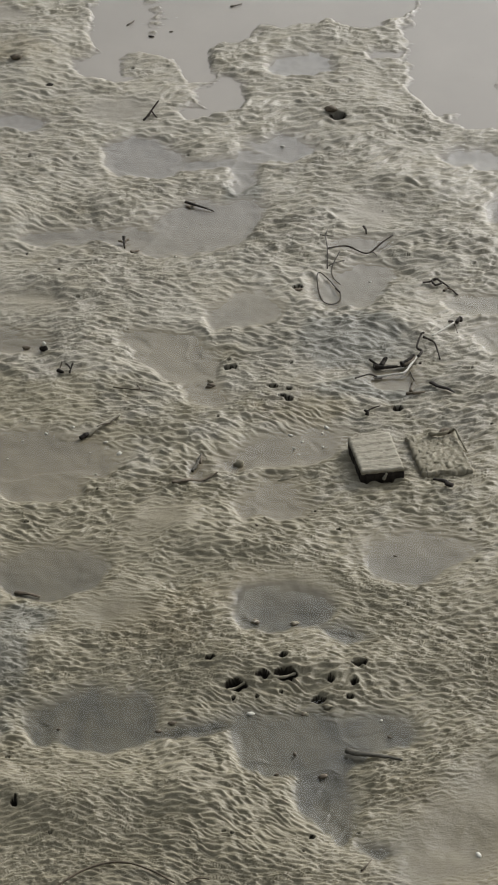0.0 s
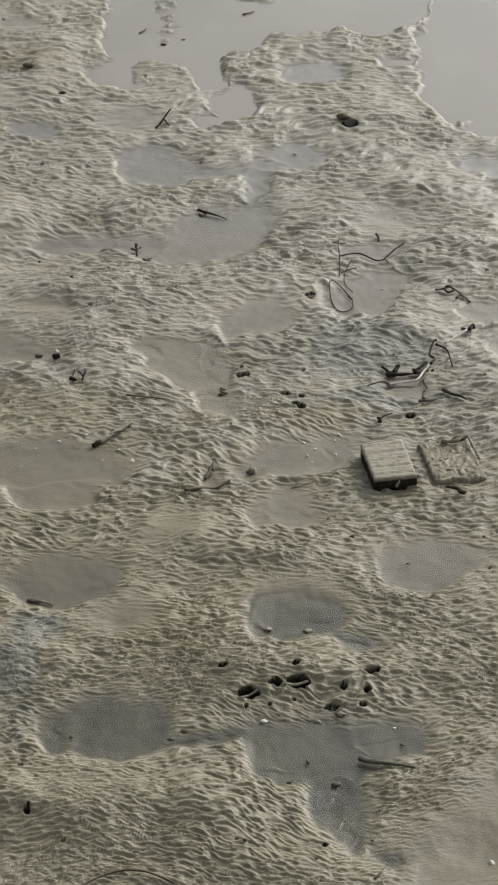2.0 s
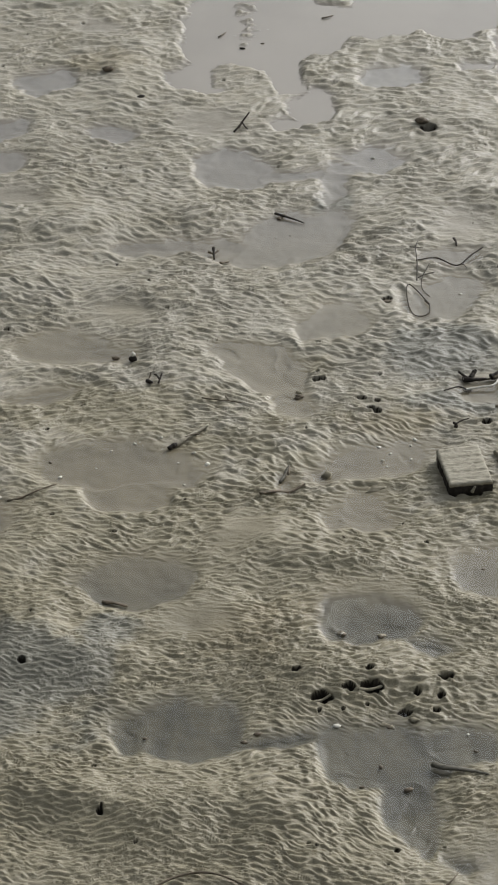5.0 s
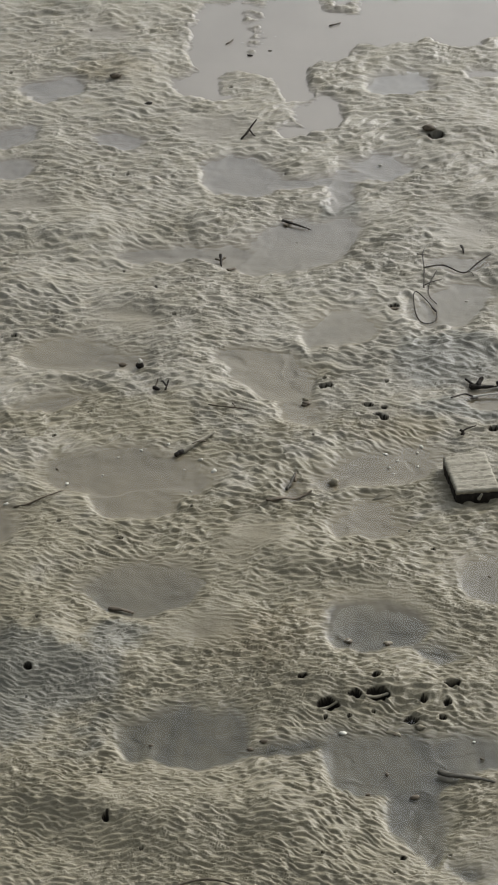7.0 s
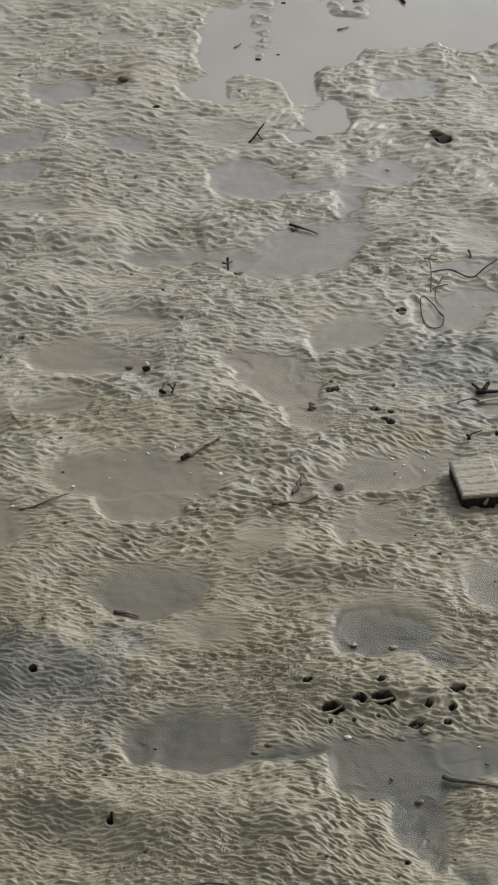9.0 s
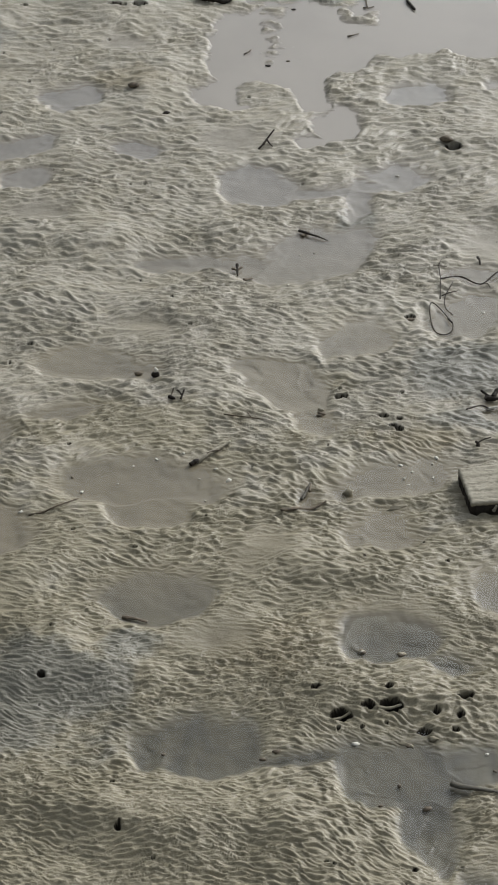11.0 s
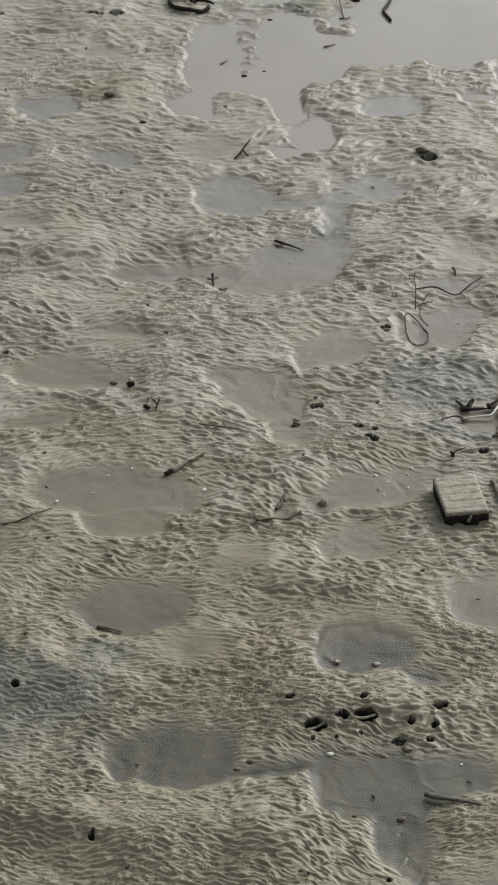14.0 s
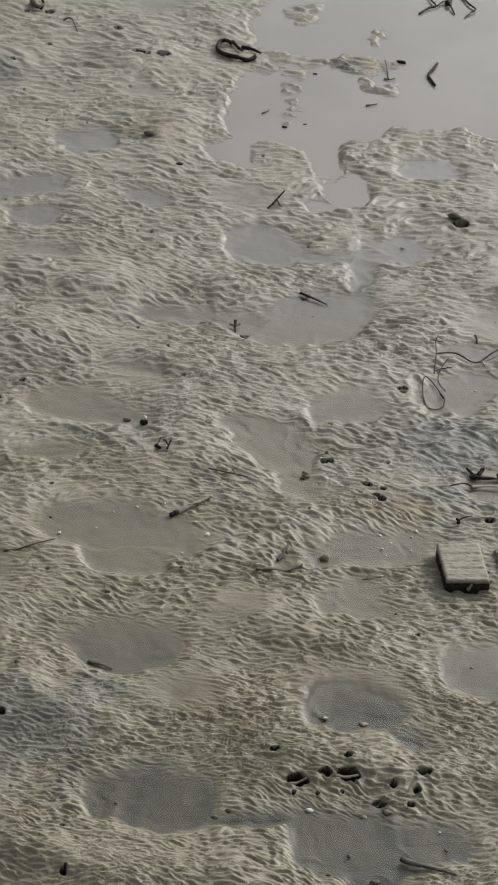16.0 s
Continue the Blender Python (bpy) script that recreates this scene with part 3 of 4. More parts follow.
def slab(corners, low, high, cuts=(10, 10), dent=0.0008, seed=1, grooves=0, edge=0.0016):
    """A four-cornered board with worn edges; grooves run across its top."""
    nx, ny = cuts
    bm = bmesh.new()
    a, b, c, d = (Vector((*p, 0)) for p in corners)
    top, base = {}, {}
    for j in range(ny + 1):
        for i in range(nx + 1):
            s, r = i / nx, j / ny
            p = a.lerp(b, s).lerp(d.lerp(c, s), r)
            rim = i in (0, nx) or j in (0, ny)
            wob = noise.noise(p * 160 + Vector((seed, 0, 0))) * dent
            z = high + wob - (edge if rim else 0)
            if grooves and abs((r * grooves) % 1 - 0.5) < 0.5 * grooves / ny and not rim:
                z -= 0.0032 * max(0, 0.75 + 1.2 * noise.noise(p * 60))
            p = p + Vector((noise.noise(p * 120), noise.noise(p * 120 + Vector((9, 0, 0))), 0)) * dent * 1.2
            top[i, j] = bm.verts.new((p.x, p.y, z))
            base[i, j] = bm.verts.new((p.x, p.y, low)) if rim else None
    for j in range(ny):
        for i in range(nx):
            bm.faces.new((top[i, j], top[i + 1, j], top[i + 1, j + 1], top[i, j + 1]))
    ring = [(i, 0) for i in range(nx)] + [(nx, j) for j in range(ny)] + [(i, ny) for i in range(nx, 0, -1)] + [(0, j) for j in range(ny, 0, -1)]
    for p, q in zip(ring, ring[1:] + ring[:1]):
        bm.faces.new((base[p], base[q], top[q], top[p]))
    bm.faces.new([base[p] for p in ring][::-1])
    return bm


# the squared wooden block, half sunk at the edge of a puddle
block = tagged(new("wooden_block"), "weathered squared wooden block with black soaked sides on mud", "wood block")
BLOCK = ((0.1914, 2.7882), (0.2642, 2.8002), (0.2460, 2.9143), (0.1720, 2.8961))
block.location = (BLOCK[0][0], BLOCK[0][1], 0.0)
near = [(x - BLOCK[0][0], y - BLOCK[0][1]) for x, y in BLOCK]
part("body", slab(near, -0.006, 0.0245, (30, 36), 0.0034, 4), DARK_WOOD, block, "black soaked wooden core")
over = [(x * 1.0, y * 1.0) for x, y in near]
part("weathered_top", slab(over, 0.0235, 0.031, (24, 36), 0.0016, 7, 5), WOOD, block, "pale weathered grain of the upper face")
part("splinter", tube([(0.038, 0.0045, 0.012), (0.0405, 0.0035, 0.018), (0.043, 0.0035, 0.024)], 0.003, 0.6), WOOD, block, "pale split in the end grain")

# the second slab, sunk flush and covered with mud
crust = tagged(new("mud_covered_slab"), "flat square slab sunk in the mud and coated with it", "slab")
CRUST = ((0.2973, 2.8085), (0.3863, 2.8189), (0.3630, 2.9521), (0.2752, 2.9263))
crust.location = (CRUST[0][0], CRUST[0][1], 0.0)
near = [(x - CRUST[0][0], y - CRUST[0][1]) for x, y in CRUST]
part("body", slab(near, -0.008, 0.0135, (30, 34), 0.0045, 11, 0, 0.002), SOIL, crust)
corner = [(0.3154, 2.9250, 0.016), (0.3418, 2.9236, 0.018), (0.3617, 2.9358, 0.02), (0.3693, 2.9077, 0.018), (0.3789, 2.8772, 0.012)]
part("raised_rim", tube([(x - CRUST[0][0], y - CRUST[0][1], h + 0.002) for x, y, h in corner], 0.0026, 0.5, 1.6, rough=0.5), SOIL, crust, "raised muddy rim at one corner")
# no real cavity: a flat dark lump stands for the shade under the rim
part("hollow", lump(0.010, (1.3, 0.75, 0.25), 0.8, 5), BROWN, crust, "flat dark lump added for the shade in the hollow under the rim").location = (near[2][0] - 0.014, near[2][1] - 0.012, 0.0145)

# tangled stem in the puddle
bundle("tangled_stem", "thin dark wiry stem tangled in a shallow puddle", "stem", (0.1666, 3.6405), [
    ("stem", TWIG, 0.0013, 0.8, [(0.1667, 3.7470, 0), (0.1607, 3.7095, 0.002), (0.1619, 3.6421, 0.003), (0.1597, 3.5714, 0.001)]),
    ("branch", TWIG, 0.0017, 0.9, [(0.1610, 3.6511, 0.003), (0.2028, 3.6679, 0.004), (0.2435, 3.6391, 0.002), (0.2761, 3.6792, 0.006), (0.3018, 3.7149, 0.004)]),
    ("side_shoot", TWIG, 0.0010, 0.6, [(0.1489, 3.7090, 0.001), (0.1633, 3.7155, 0.002), (0.1774, 3.7123, 0.001)]),
    ("side_shoot", TWIG, 0.0010, 0.6, [(0.2435, 3.6391, 0.002), (0.2572, 3.6316, 0.002), (0.2626, 3.6230, 0)]),
    ("side_shoot", TWIG, 0.0011, 0.7, [(0.1872, 3.6334, 0), (0.1703, 3.5793, 0.002), (0.1699, 3.5356, 0.002), (0.1837, 3.5082, 0)]),
    ("side_shoot", TWIG, 0.0011, 0.7, [(0.1623, 3.5818, 0.002), (0.1765, 3.5916, 0.002), (0.1967, 3.6044, 0.001)]),
    ("loop", TWIG, 0.0012, 1.0, [(0.1771, 3.4832, 0.002), (0.1603, 3.5241, 0.003), (0.1440, 3.5480, 0.002), (0.1376, 3.5283, 0.002), (0.1395, 3.4738, 0.002), (0.1484, 3.4338, 0.001), (0.1648, 3.4246, 0.001), (0.1787, 3.4366, 0.002), (0.1820, 3.4644, 0.002), (0.1770, 3.4814, 0.003)]),
    ("knot", TWIG, 0.0024, 0.7, [(0.1739, 3.4879, 0.002), (0.1810, 3.4696, 0.003)]),
])
# ring of a stem with a bent twig
bundle("curled_twig", "dark twig curled to a ring on a mud bank", "twig", (0.3776, 3.5052), [
    ("ring", TWIG, 0.0022, 1.0, [(0.3674, 3.4931, 0.004), (0.3682, 3.5038, 0.006), (0.3772, 3.5049, 0.008), (0.3860, 3.5001, 0.006), (0.3833, 3.4921, 0.004), (0.3739, 3.4877, 0.003), (0.3674, 3.4931, 0.004)]),
    ("stem", TWIG, 0.0020, 0.6, [(0.3486, 3.4983, 0.001), (0.3636, 3.5025, 0.004), (0.3793, 3.5029, 0.007), (0.3987, 3.4869, 0.004), (0.4160, 3.4615, 0.001)]),
    ("side_shoot", BROWN, 0.0026, 0.6, [(0.3888, 3.4731, 0.001), (0.3962, 3.4825, 0.003), (0.4048, 3.4760, 0.002)]),
])
# long bleached root with dark ends
bundle("bleached_root", "bent root, bleached in the middle, dark at the ends", "root", (0.2872, 3.1622), [
    ("pale_stem", PALE, 0.0023, 0.8, [(0.2334, 3.1427, 0.002), (0.2652, 3.1494, 0.004), (0.2884, 3.1531, 0.006), (0.3029, 3.1804, 0.007), (0.3159, 3.2052, 0.008)]),
    ("dark_end", TWIG, 0.0021, 0.6, [(0.2375, 3.1422, 0.003), (0.2282, 3.1457, 0.006), (0.2185, 3.1418, 0.008), (0.1960, 3.1278, 0.001)]),
    ("dark_stem", TWIG, 0.0026, 0.7, [(0.3178, 3.2029, 0.008), (0.3264, 3.2208, 0.008), (0.3178, 3.2346, 0.008), (0.3274, 3.2669, 0.012), (0.3339, 3.2701, 0.014)]),
    ("dark_stem", TWIG, 0.0026, 0.5, [(0.3309, 3.2598, 0.013), (0.3434, 3.2531, 0.012), (0.3528, 3.2446, 0.009), (0.3595, 3.2036, 0.001)]),
    ("side_shoot", TWIG, 0.0014, 0.5, [(0.2471, 3.1428, 0.001), (0.2351, 3.1365, 0.003), (0.2312, 3.1422, 0.003)]),
])
bundle("pale_twig", "short pale twig with a dark bud at its tip", "twig", (0.3837, 3.3132), [
    ("stem", PALE, 0.0019, 0.8, [(0.3504, 3.2791, 0.001), (0.3778, 3.3081, 0.004), (0.3954, 3.3274, 0.007)]),
    ("bud", TWIG, 0.0045, 0.8, [(0.4014, 3.3307, 0.004), (0.4091, 3.3432, 0.006), (0.4109, 3.3371, 0.005)]),
    ("bud", TWIG, 0.0026, 0.8, [(0.3858, 3.3301, 0.006), (0.3948, 3.3326, 0.007)]),
    ("side_shoot", BROWN, 0.0013, 0.6, [(0.3968, 3.3276, 0.004), (0.4014, 3.3033, 0.001)]),
])
bundle("leaf_litter", "clump of black rotting leaves and stalks in a hollow", "leaf litter", (0.2675, 3.1930), [
    ("stalk", DARK_WOOD, 0.0026, 0.5, [(0.2265, 3.2000, 0.004), (0.2404, 3.1815, 0.004), (0.2611, 3.1735, 0.003), (0.2883, 3.1836, 0.002)]),
    ("leaf", DARK_WOOD, 0.0060, 0.4, [(0.2475, 3.1766, 0.003), (0.2547, 3.1907, 0.006), (0.2587, 3.1931, 0.01)]),
    ("leaf", DARK_WOOD, 0.0052, 0.4, [(0.2349, 3.1755, 0.002), (0.2538, 3.1727, 0.003), (0.2775, 3.1788, 0.002)]),
    ("leaf", DARK_WOOD, 0.0060, 0.5, [(0.2850, 3.1815, 0.004), (0.2956, 3.1876, 0.006), (0.3105, 3.2045, 0.009)]),
    ("leaf", BROWN, 0.0045, 0.5, [(0.2901, 3.1787, 0.004), (0.3044, 3.1892, 0.006), (0.3114, 3.2010, 0.007)]),
    ("stalk", DARK_WOOD, 0.0018, 0.5, [(0.2355, 3.1895, 0.004), (0.2327, 3.1751, 0.003), (0.2378, 3.1683, 0.001)]),
])
twig("bark_strip", "short dark flat strip of bark on mud", "bark", DARK_WOOD, 0.0058, [(0.3361, 3.1140, 0.002), (0.3466, 3.0930, 0.003), (0.3615, 3.0752, 0.003), (0.3745, 3.0692, 0.001)], 0.4, 0.5)
twig("bark_strip", "short dark curved piece of bark with a thick end", "bark", DARK_WOOD, 0.0062, [(0.3439, 2.7613, 0.002), (0.3367, 2.7666, 0.004), (0.3324, 2.7759, 0.004), (0.3156, 2.7926, 0.001)], 0.5, 0.6, lift=0.003)
bundle("dark_sprig", "small dark sprig standing in a hollow of mud", "twig", (0.2986, 3.1133), [
    ("stem", BROWN, 0.0040, 0.3, [(0.2960, 3.0795, 0.002), (0.2974, 3.0995, 0.006), (0.2996, 3.1056, 0.012)]),
    ("root", BROWN, 0.0034, 0.6, [(0.2873, 3.0726, 0.001), (0.2993, 3.0685, 0.003), (0.3208, 3.0777, 0.001)]),
    ("shoot", TWIG, 0.0014, 0.6, [(0.3010, 3.1646, 0.001), (0.3026, 3.1430, 0.004), (0.3063, 3.1338, 0.001)]),
])
bundle("dark_sprig", "small dark forked sprig stuck upright in mud", "twig", (0.2143, 3.0160), [
    ("stem", DARK_WOOD, 0.0042, 0.5, [(0.2115, 3.0015, 0), (0.2124, 3.0041, 0.006), (0.2074, 3.0076, 0.01)]),
    ("shoot", TWIG, 0.0019, 0.5, [(0.2093, 3.0040, 0.008), (0.2219, 3.0116, 0.01), (0.2363, 3.0162, 0.012)]),
])
bundle("upright_twig", "dark forked twig stuck upright in the mud", "twig", (-0.2350, 4.3400), [
    ("stem", TWIG, 0.0030, 0.5, [(-0.2384, 4.3294, 0.001), (-0.2282, 4.3458, 0.012), (-0.2130, 4.3438, 0.03)]),
    ("root", TWIG, 0.0030, 0.5, [(-0.2482, 4.3113, 0.001), (-0.2368, 4.3265, 0.006), (-0.2307, 4.3400, 0.01)]),
    ("shoot", TWIG, 0.0020, 0.5, [(-0.2308, 4.3411, 0.009), (-0.2223, 4.3278, 0.006), (-0.2155, 4.3225, 0.001)]),
])
bundle("forked_stalk", "short dark forked stalks standing on a mud swell", "twig", (-0.3363, 3.1501), [
    ("stalk", TWIG, 0.0022, 0.7, [(-0.3325, 3.1423, 0), (-0.3304, 3.1485, 0.007), (-0.3269, 3.1595, 0.014)]),
    ("shoot", TWIG, 0.0020, 0.6, [(-0.3304, 3.1485, 0.007), (-0.3380, 3.1627, 0.009), (-0.3423, 3.1643, 0.01)]),
    ("stub", DARK_WOOD, 0.0042, 0.6, [(-0.3547, 3.1552, 0.001), (-0.3442, 3.1439, 0.002)]),
    ("stalk", BROWN, 0.0018, 0.6, [(-0.3536, 3.1555, 0.002), (-0.3509, 3.1644, 0.006), (-0.3480, 3.1722, 0.012)]),
])
bud = tagged(new("washed_up_bud"), "dark seed pod with a pale husk in a puddle", "seed pod")
bud.location = (-0.3896, 3.2447, 0.0)
part("pod", lump(0.0075, (1, 0.8, 1.0), 0.35, 3), DARK_WOOD, bud, "black soaked pod").location = (0, 0, 0.005)
part("husk", lump(0.0052, (0.9, 0.7, 1.2), 0.5, 8), PALE, bud, "pale yellowish husk").location = (0.001, 0.001, 0.014)
pebble("dark_pebble", "small dark pebble in a shallow puddle", "pebble", BROWN, 0.0055, -0.4238, 3.2555, (1.4, 0.9, 0.7), seed=2)
twig("thin_root", "thin brown root half buried in mud", "root", BROWN, 0.0016, [(-0.2494, 3.1001, 0.001), (-0.2232, 3.0933, 0.002), (-0.1994, 3.0888, 0.002), (-0.1745, 3.0835, 0)], 0.5)
twig("thin_root", "thin brown root half buried in mud", "root", BROWN, 0.0014, [(-0.2054, 3.1100, 0), (-0.2004, 3.0927, 0.003), (-0.1984, 3.0889, 0.001)], 0.5)
twig("thin_stick", "long thin brown stick lying across a puddle's edge", "stick", BROWN, 0.0022, [(-0.5623, 2.7668, 0.001), (-0.5381, 2.7751, 0.002), (-0.5131, 2.7879, 0.003), (-0.4830, 2.8181, 0.002)], 0.5)
twig("sunken_stick", "dark waterlogged stick lying in a puddle", "stick", BROWN, 0.0042, [(-0.3699, 2.4895, 0), (-0.3495, 2.4846, 0.001), (-0.3291, 2.4779, 0)], 0.6, 0.5)
twig("waterlogged_stick", "grey-brown waterlogged stick lying in a shallow puddle", "stick", GREY_WOOD, 0.0058, [(0.1380, 2.1166, 0.002), (0.1513, 2.1095, 0.003), (0.1710, 2.1036, 0.003), (0.1948, 2.1000, 0.002), (0.2157, 2.0894, 0.001)], 0.35, 0.7)
twig("sunken_stick", "grey stick half buried beside a puddle", "stick", BROWN, 0.0045, [(-0.1308, 2.7848, 0.001), (-0.1022, 2.7960, 0.002), (-0.0782, 2.8028, 0.002), (-0.0543, 2.8173, 0.001)], 0.5, 0.5)
twig("arched_stem", "long thin dark stem arching over the mud", "stem", BROWN, 0.0017, [(-0.2549, 1.8486, 0.004), (-0.2269, 1.8700, 0.006), (-0.1947, 1.8880, 0.006), (-0.1610, 1.8851, 0.006), (-0.1270, 1.8720, 0.004), (-0.0968, 1.8543, 0.002)], 0.8)
twig("arched_stem", "long thin dark stem arching over the mud", "stem", BROWN, 0.0013, [(-0.0820, 1.8535, 0.002), (-0.0659, 1.8616, 0.003), (-0.0511, 1.8618, 0.003)], 0.8)
twig("thin_root", "thin brown root half buried in mud", "root", BROWN, 0.0016, [(0.1481, 1.8762, 0.001), (0.1560, 1.8854, 0.003), (0.1644, 1.9027, 0.002)], 0.5)
twig("dark_leaf", "small dark leaf stuck to the mud", "leaf", BROWN, 0.0052, [(-0.1304, 3.8535, 0.001), (-0.1233, 3.8635, 0.002), (-0.1163, 3.8776, 0.001)], 0.5, 0.4)
twig("dark_leaf", "small dark leaf stuck to the mud", "leaf", BROWN, 0.0060, [(-0.2437, 3.6391, 0.001), (-0.2369, 3.6441, 0.003), (-0.2282, 3.6541, 0.001)], 0.5, 0.5)
twig("dark_leaf", "small dark leaf stuck to the mud", "leaf", TWIG, 0.0030, [(0.2425, 3.7557, 0.004), (0.2466, 3.7391, 0.002), (0.2473, 3.7284, 0)], 0.5, 0.6)
pebble("dark_pebble", "dark lump of debris on pale mud", "debris", BROWN, 0.012, -0.5824, 4.6729, (1.3, 0.9, 0.6), seed=4)
pebble("dark_pebble", "dark lump of debris on pale mud", "debris", DARK_WOOD, 0.007, -0.4856, 4.5138, (1.5, 0.9, 0.5), seed=6)
pebble("dark_pebble", "dark wet clod at a burrow", "debris", BROWN, 0.012, 0.1930, 4.3390, (1.3, 0.9, 0.7), seed=9)
pebble("dark_pebble", "dark lump of debris on wet mud", "debris", BROWN, 0.006, 0.0982, 3.4816, (1.8, 0.9, 0.5), seed=5)
pebble("dark_pebble", "small dark lump in a puddle", "debris", BROWN, 0.004, -0.0740, 3.1130, (1.6, 0.9, 0.6), seed=7)
pebble("dark_pebble", "small dark lump on still water", "debris", DARK_WOOD, 0.009, 0.0350, 5.4320, (1.5, 0.8, 0.6), seed=3)
pebble("dark_pebble", "small dark lump on still water", "debris", DARK_WOOD, 0.006, -0.2521, 4.8471, (1.5, 0.8, 0.5), seed=8)
pebble("dark_pebble", "small dark lump on still water", "debris", DARK_WOOD, 0.005, -0.2014, 5.2683, (1.3, 0.8, 0.5), seed=2)
pebble("dark_pebble", "small dark lump on still water", "debris", BROWN, 0.004, -0.2014, 4.8815, (1.3, 0.8, 0.5), seed=2)
twig("sunken_stick", "dark pointed stick half sunk at a puddle's edge", "stick", DARK_WOOD, 0.0052, [(-0.1375, 3.8737, 0.004), (-0.1162, 3.8606, 0.003), (-0.0939, 3.8475, 0.002), (-0.0741, 3.8345, 0.0)], 0.25, 0.6)
bundle("mud_coated_stick", "pale brown mud-coated stick with a dark broken end", "stick", (-0.2671, 2.9626), [
    ("stem", WOOD, 0.0046, 0.5, [(-0.2859, 2.9451, 0.001), (-0.2671, 2.9626, 0.003), (-0.2484, 2.9840, 0.003), (-0.2313, 3.0017, 0.001)]),
    ("broken_end", DARK_WOOD, 0.0048, 0.8, [(-0.2980, 2.9330, 0.001), (-0.2905, 2.9400, 0.002), (-0.2850, 2.9462, 0.002)]),
    ("side_shoot", BROWN, 0.0018, 0.6, [(-0.2700, 2.9600, 0.006), (-0.2560, 2.9700, 0.006), (-0.2450, 2.9760, 0.003)]),
])
bundle("dark_tuft", "small dark tuft of rotting weed on mud", "weed", (-0.2605, 3.6803), [
    ("blade", BROWN, 0.0030, 0.4, [(-0.2718, 3.6902, 0.004), (-0.2640, 3.6850, 0.004), (-0.2605, 3.6803, 0.002)]),
    ("blade", BROWN, 0.0030, 0.4, [(-0.2520, 3.6960, 0.004), (-0.2570, 3.6880, 0.004), (-0.2605, 3.6803, 0.002)]),
    ("blade", DARK_WOOD, 0.0034, 0.5, [(-0.2618, 3.7009, 0.008), (-0.2610, 3.6900, 0.005), (-0.2582, 3.6624, 0.001)]),
])
bundle("reed_stub", "broken pale reed blades stuck in wet mud", "reed", (-0.0882, 2.8584), [
    ("blade", GREY_WOOD, 0.0030, 0.6, [(-0.0980, 2.8299, 0.001), (-0.0910, 2.8460, 0.004), (-0.0828, 2.8728, 0.006)]),
    ("blade", GREY_WOOD, 0.0024, 0.6, [(-0.0934, 2.8370, 0.001), (-0.0900, 2.8520, 0.005), (-0.0882, 2.8640, 0.007)]),
    ("tip", BROWN, 0.0022, 0.6, [(-0.0841, 2.8515, 0.004), (-0.0828, 2.8728, 0.007)]),
])
pebble("mud_clod", "small peaked clod of dark mud at a puddle", "clod", SOIL, 0.0068, -0.0178, 2.8561, (1.1, 0.8, 1.1), seed=12, sink=0.1, rough=0.75)
pebble("mud_clod", "grey clod of mud in a dark puddle", "clod", SOIL, 0.0060, 0.0757, 2.2019, (1.9, 0.8, 0.4), seed=13, sink=0.1, rough=0.75)
pebble("mud_clod", "grey clod of mud in a dark puddle", "clod", SOIL, 0.0052, 0.1167, 2.2136, (1.5, 0.9, 0.5), seed=14, sink=0.1, rough=0.75)
pebble("mud_clod", "pale clod of mud in a brown puddle", "clod", SOIL, 0.0048, 0.0690, 2.4119, (1.7, 0.8, 0.5), seed=15, sink=0.1, rough=0.75)
pebble("mud_clod", "pale clod of mud in a brown puddle", "clod", SOIL, 0.0036, 0.0082, 2.4163, (1.6, 0.8, 0.5), seed=16, sink=0.1, rough=0.75)
pebble("mud_clod", "long ridge of dark mud beside a puddle", "clod", SOIL, 0.0072, 0.0700, 2.8130, (2.6, 0.7, 0.7), seed=1, sink=0.1, rough=0.75)
pebble("mud_clod", "dark lump of mud at a puddle's edge", "clod", SOIL, 0.0044, -0.0722, 3.1332, (1.4, 0.9, 0.7), seed=18, sink=0.1, rough=0.75)
pebble("dark_pebble", "small dark lump at a puddle's edge", "debris", BROWN, 0.0055, -0.0696, 3.1172, (1.4, 0.9, 0.7), seed=19)
twig("mud_sliver", "pale sliver of mud bridging a crab burrow", "mud", SOIL, 0.0024, [(-0.0325, 2.2485, -0.003), (-0.0192, 2.2540, -0.006), (-0.0060, 2.2610, -0.003)], 0.8)
twig("mud_sliver", "pale sliver of mud bridging a crab burrow", "mud", SOIL, 0.0026, [(0.0330, 2.2660, -0.002), (0.0510, 2.2690, -0.006), (0.0740, 2.2780, -0.003)], 0.8)
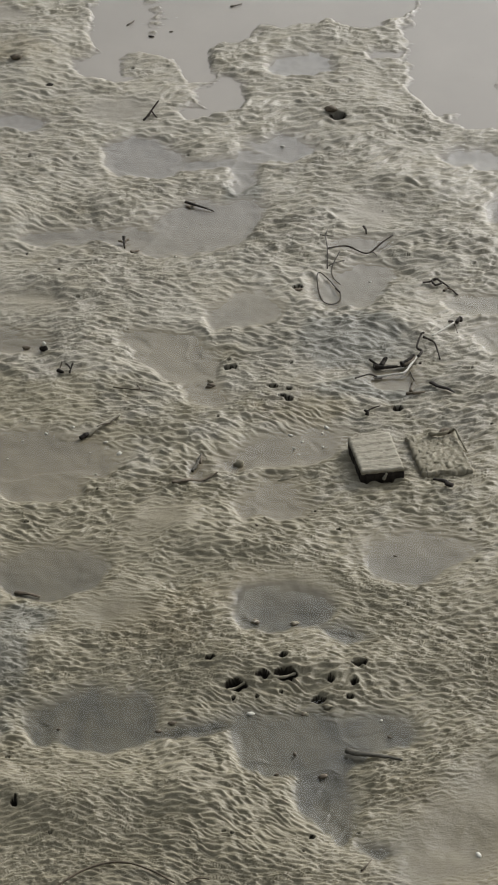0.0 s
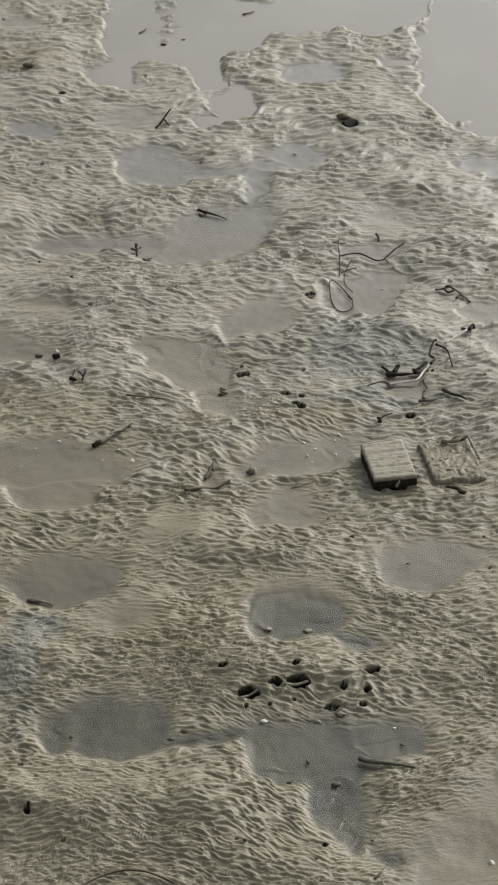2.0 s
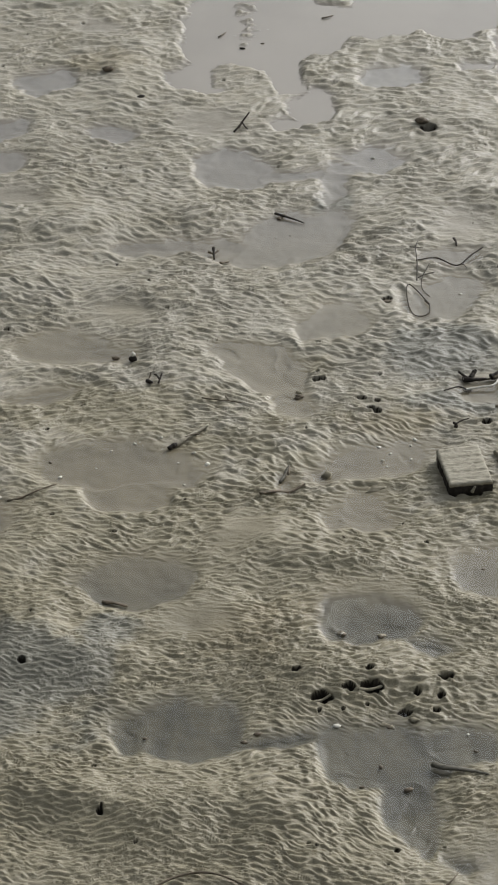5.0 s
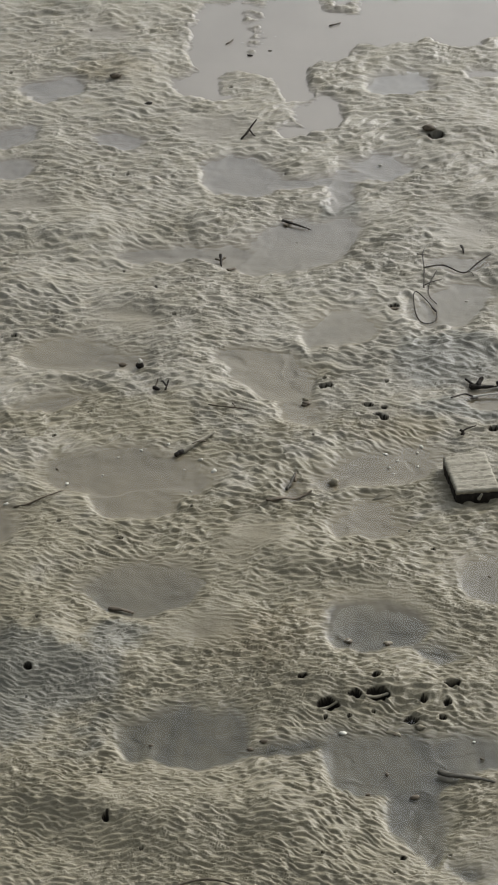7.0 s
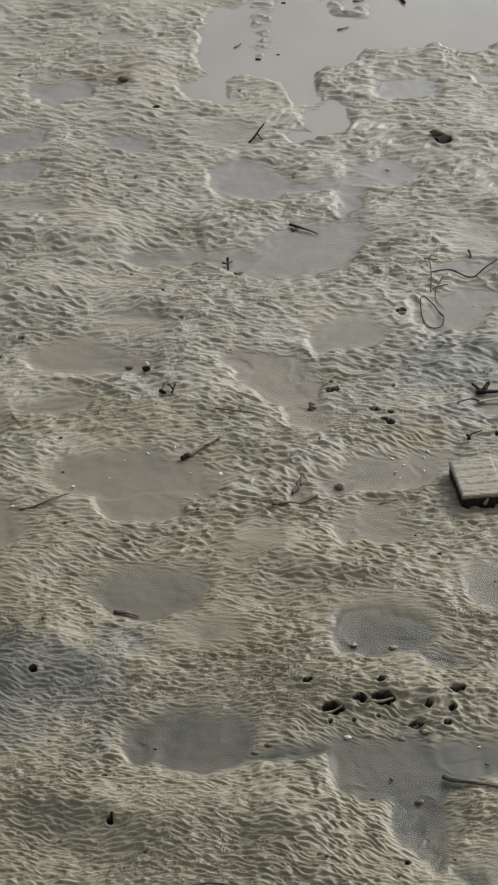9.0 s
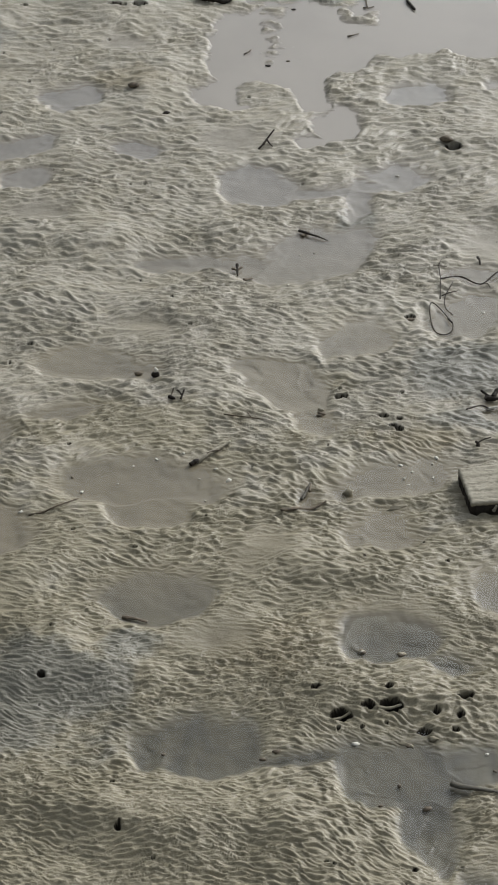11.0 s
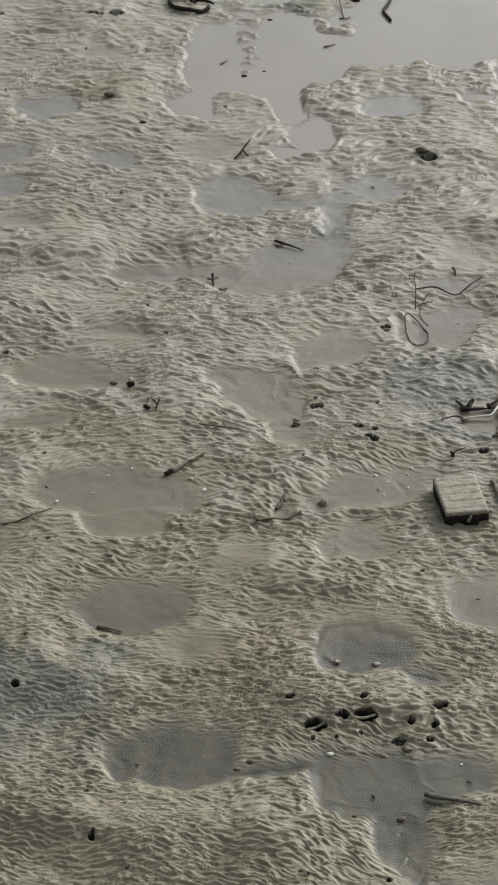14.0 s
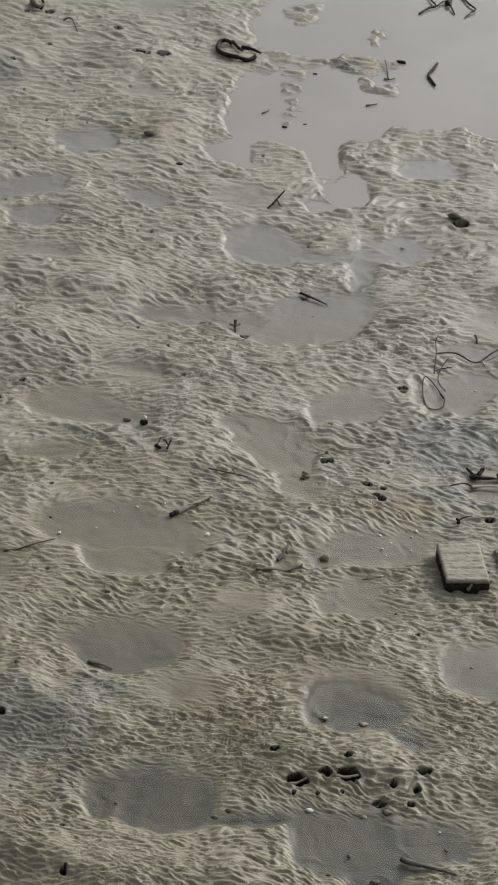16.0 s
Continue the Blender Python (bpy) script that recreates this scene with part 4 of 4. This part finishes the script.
# far shallows: bent sticks and a curled stem
twig("bent_stick", "black stick with a sharp bend in shallow water", "stick", DARK_WOOD, 0.0042, [(0.1362, 5.4465, 0.002), (0.1243, 5.3906, 0.002), (0.1124, 5.3403, 0.002), (0.1227, 5.3016, 0.002), (0.1328, 5.2634, 0.002)], 0.9)
bundle("branched_twig", "black branched twig lying in shallow water", "twig", (0.1643, 6.0136), [
    ("heart", DARK_WOOD, 0.009, 0.7, [(0.1572, 5.9906, 0.003), (0.1652, 6.0290, 0.006), (0.1684, 6.0822, 0.004)]),
    ("arm", DARK_WOOD, 0.0036, 0.6, [(0.0743, 5.8821, 0.001), (0.1005, 5.9393, 0.003), (0.1243, 5.9659, 0.004), (0.1095, 6.0120, 0.004), (0.0966, 6.0542, 0.002)]),
    ("arm", DARK_WOOD, 0.0036, 0.6, [(0.1602, 6.0047, 0.006), (0.1712, 5.9663, 0.005), (0.1826, 5.9103, 0.001)]),
    ("arm", DARK_WOOD, 0.0034, 0.6, [(0.2041, 6.0883, 0.002), (0.2252, 6.0202, 0.004), (0.2462, 5.9706, 0.004), (0.2290, 5.9295, 0.003), (0.2138, 5.8871, 0.001)]),
    ("arm", DARK_WOOD, 0.0030, 0.6, [(0.1278, 5.9702, 0.003), (0.1428, 6.0112, 0.004), (0.1584, 6.0186, 0.005)]),
])
twig("thin_reed", "thin dark reed standing in wet mud", "reed", BROWN, 0.0022, [(0.0030, 5.2842, 0), (-0.0027, 5.3459, 0.004), (-0.0124, 5.4165, 0.01)], 0.6)
twig("thin_reed", "thin dark reed lying in shallow water", "reed", BROWN, 0.0024, [(-0.0096, 5.2815, 0.001), (0.0061, 5.2768, 0.002), (0.0202, 5.2930, 0.001)], 0.6)
twig("thin_reed", "thin dark reed lying in shallow water", "reed", BROWN, 0.0022, [(-0.3186, 4.9246, 0.001), (-0.3093, 4.9371, 0.002), (-0.3021, 4.9586, 0.001)], 0.6)
twig("thin_reed", "thin dark reed lying in shallow water", "reed", BROWN, 0.0024, [(-0.0495, 5.0596, 0.001), (-0.0346, 5.0654, 0.002), (-0.0199, 5.0809, 0.001)], 0.6)
twig("bent_reed", "thin brown bent reed on pale mud", "reed", BROWN, 0.0024, [(-0.9506, 5.4928, 0.002), (-0.9354, 5.4902, 0.008), (-0.9183, 5.4689, 0.006), (-0.8945, 5.3991, 0.001)], 0.6)
bundle("curled_strap", "black curled strap of bark at the water's edge", "bark", (-0.4550, 5.3651), [
    ("loop", DARK_WOOD, 0.0062, 1.0, [(-0.4529, 5.4045, 0.004), (-0.4700, 5.4259, 0.006), (-0.4869, 5.4189, 0.006), (-0.4851, 5.3552, 0.005), (-0.4742, 5.3332, 0.004), (-0.4506, 5.3072, 0.004), (-0.4240, 5.2971, 0.004), (-0.3952, 5.2974, 0.003), (-0.3752, 5.3225, 0.002)]),
    ("tail", DARK_WOOD, 0.0058, 0.6, [(-0.4503, 5.4262, 0.004), (-0.4297, 5.3843, 0.005), (-0.4143, 5.3596, 0.004)]),
    ("tail", DARK_WOOD, 0.0062, 0.5, [(-0.4217, 5.4026, 0.004), (-0.3936, 5.3969, 0.006), (-0.3643, 5.3813, 0.002)]),
])
twig("dark_tuft", "dark sodden plant stump on far mud", "stump", BROWN, 0.010, [(-1.0628, 5.6005, 0.002), (-1.0409, 5.5569, 0.006), (-1.0272, 5.5726, 0.008)], 0.5)
twig("dark_tuft", "dark sodden plant stump on far mud", "stump", DARK_WOOD, 0.006, [(-1.0318, 5.5617, 0.002), (-1.0269, 5.5796, 0.012), (-1.0342, 5.5908, 0.02)], 0.5)

# bits of shell on the mud and in the puddles
FLAKE = [mesh_of("shell_fragment", lump(0.004, (1.2, 0.9, 0.35), 0.4, s, 1), SHELL) for s in (1, 2, 3)]


def flake(x, y, size=1.0):
    ob = new("shell_fragment", FLAKE[int(abs(x * 1000)) % 3])
    ob.location, ob.rotation_euler, ob.scale = (x, y, rest_z(x, y) + 0.0008), (0.1, 0.15, x * 37), (size, size, size)
    tagged(ob, "small chip of pale shell on mud", "shell", "shell chips on the mud")


flake(-0.2270, 2.8884, 1.5)
flake(0.0033, 2.1990, 1.3)
flake(0.0741, 2.9477, 1.0)
flake(0.1380, 2.9721, 1.1)
flake(0.0794, 2.9056, 0.9)
flake(0.0937, 2.9275, 0.7)
flake(0.0869, 2.8857, 0.7)
flake(0.1304, 2.9540, 0.7)
flake(0.1301, 2.9092, 0.7)
flake(-0.2529, 2.9221, 0.9)
flake(-0.4000, 2.9293, 0.7)
flake(-0.2635, 2.8238, 0.7)
flake(-0.3601, 2.9531, 0.8)
flake(-0.3133, 2.9720, 0.8)
flake(-0.1032, 3.7765, 0.8)
flake(-0.1330, 3.7659, 0.7)
flake(0.0764, 4.1718, 1.4)
flake(-0.1523, 3.6196, 0.8)
flake(0.2437, 3.5196, 0.9)
flake(0.1916, 2.1844, 0.7)
flake(-0.5775, 2.7763, 1.2)
flake(-0.2238, 2.8889, 0.6)
flake(-0.4802, 2.8448, 1.0)
flake(-0.4210, 2.8722, 0.7)
flake(-0.2787, 2.8921, 0.6)
flake(0.0727, 2.9494, 0.9)
flake(0.0099, 2.4162, 0.9)
flake(0.0690, 2.4117, 0.9)
flake(0.3067, 1.9121, 1.2)
flake(0.2363, 2.7309, 0.6)
flake(-0.7848, 4.5005, 1.5)


# crumbs of dark debris in the near puddles
CRUMB = [mesh_of("debris_crumb", lump(0.0032, (1.5, 0.9, 0.45), 0.5, s, 1), BROWN) for s in (4, 5, 6)]


def crumb(x, y, size=1.0):
    ob = new("debris_crumb", CRUMB[int(abs(x * 1000)) % 3])
    ob.location, ob.rotation_euler, ob.scale = (x, y, rest_z(x, y) + 0.0006), (0.1, 0.1, y * 29), (size, size, size)
    tagged(ob, "small dark crumb of plant debris in a puddle", "debris", "crumbs in the puddles")


crumb(-0.1310, 2.1609, 1.3)
crumb(0.0650, 2.1129, 1.2)
crumb(0.0388, 2.0707, 1.0)
crumb(0.1036, 2.0673, 1.6)
crumb(0.0122, 2.4137, 1.2)
crumb(0.0707, 2.4095, 1.3)
crumb(0.2018, 2.1488, 0.9)
crumb(0.0131, 2.6621, 0.8)
crumb(0.0082, 2.4175, 1.4)
crumb(0.0798, 2.1994, 1.3)
crumb(-0.1116, 2.1785, 1.5)
crumb(-0.2743, 2.1654, 0.9)
crumb(-0.5032, 2.8907, 1.0)
crumb(0.2372, 2.5877, 0.8)
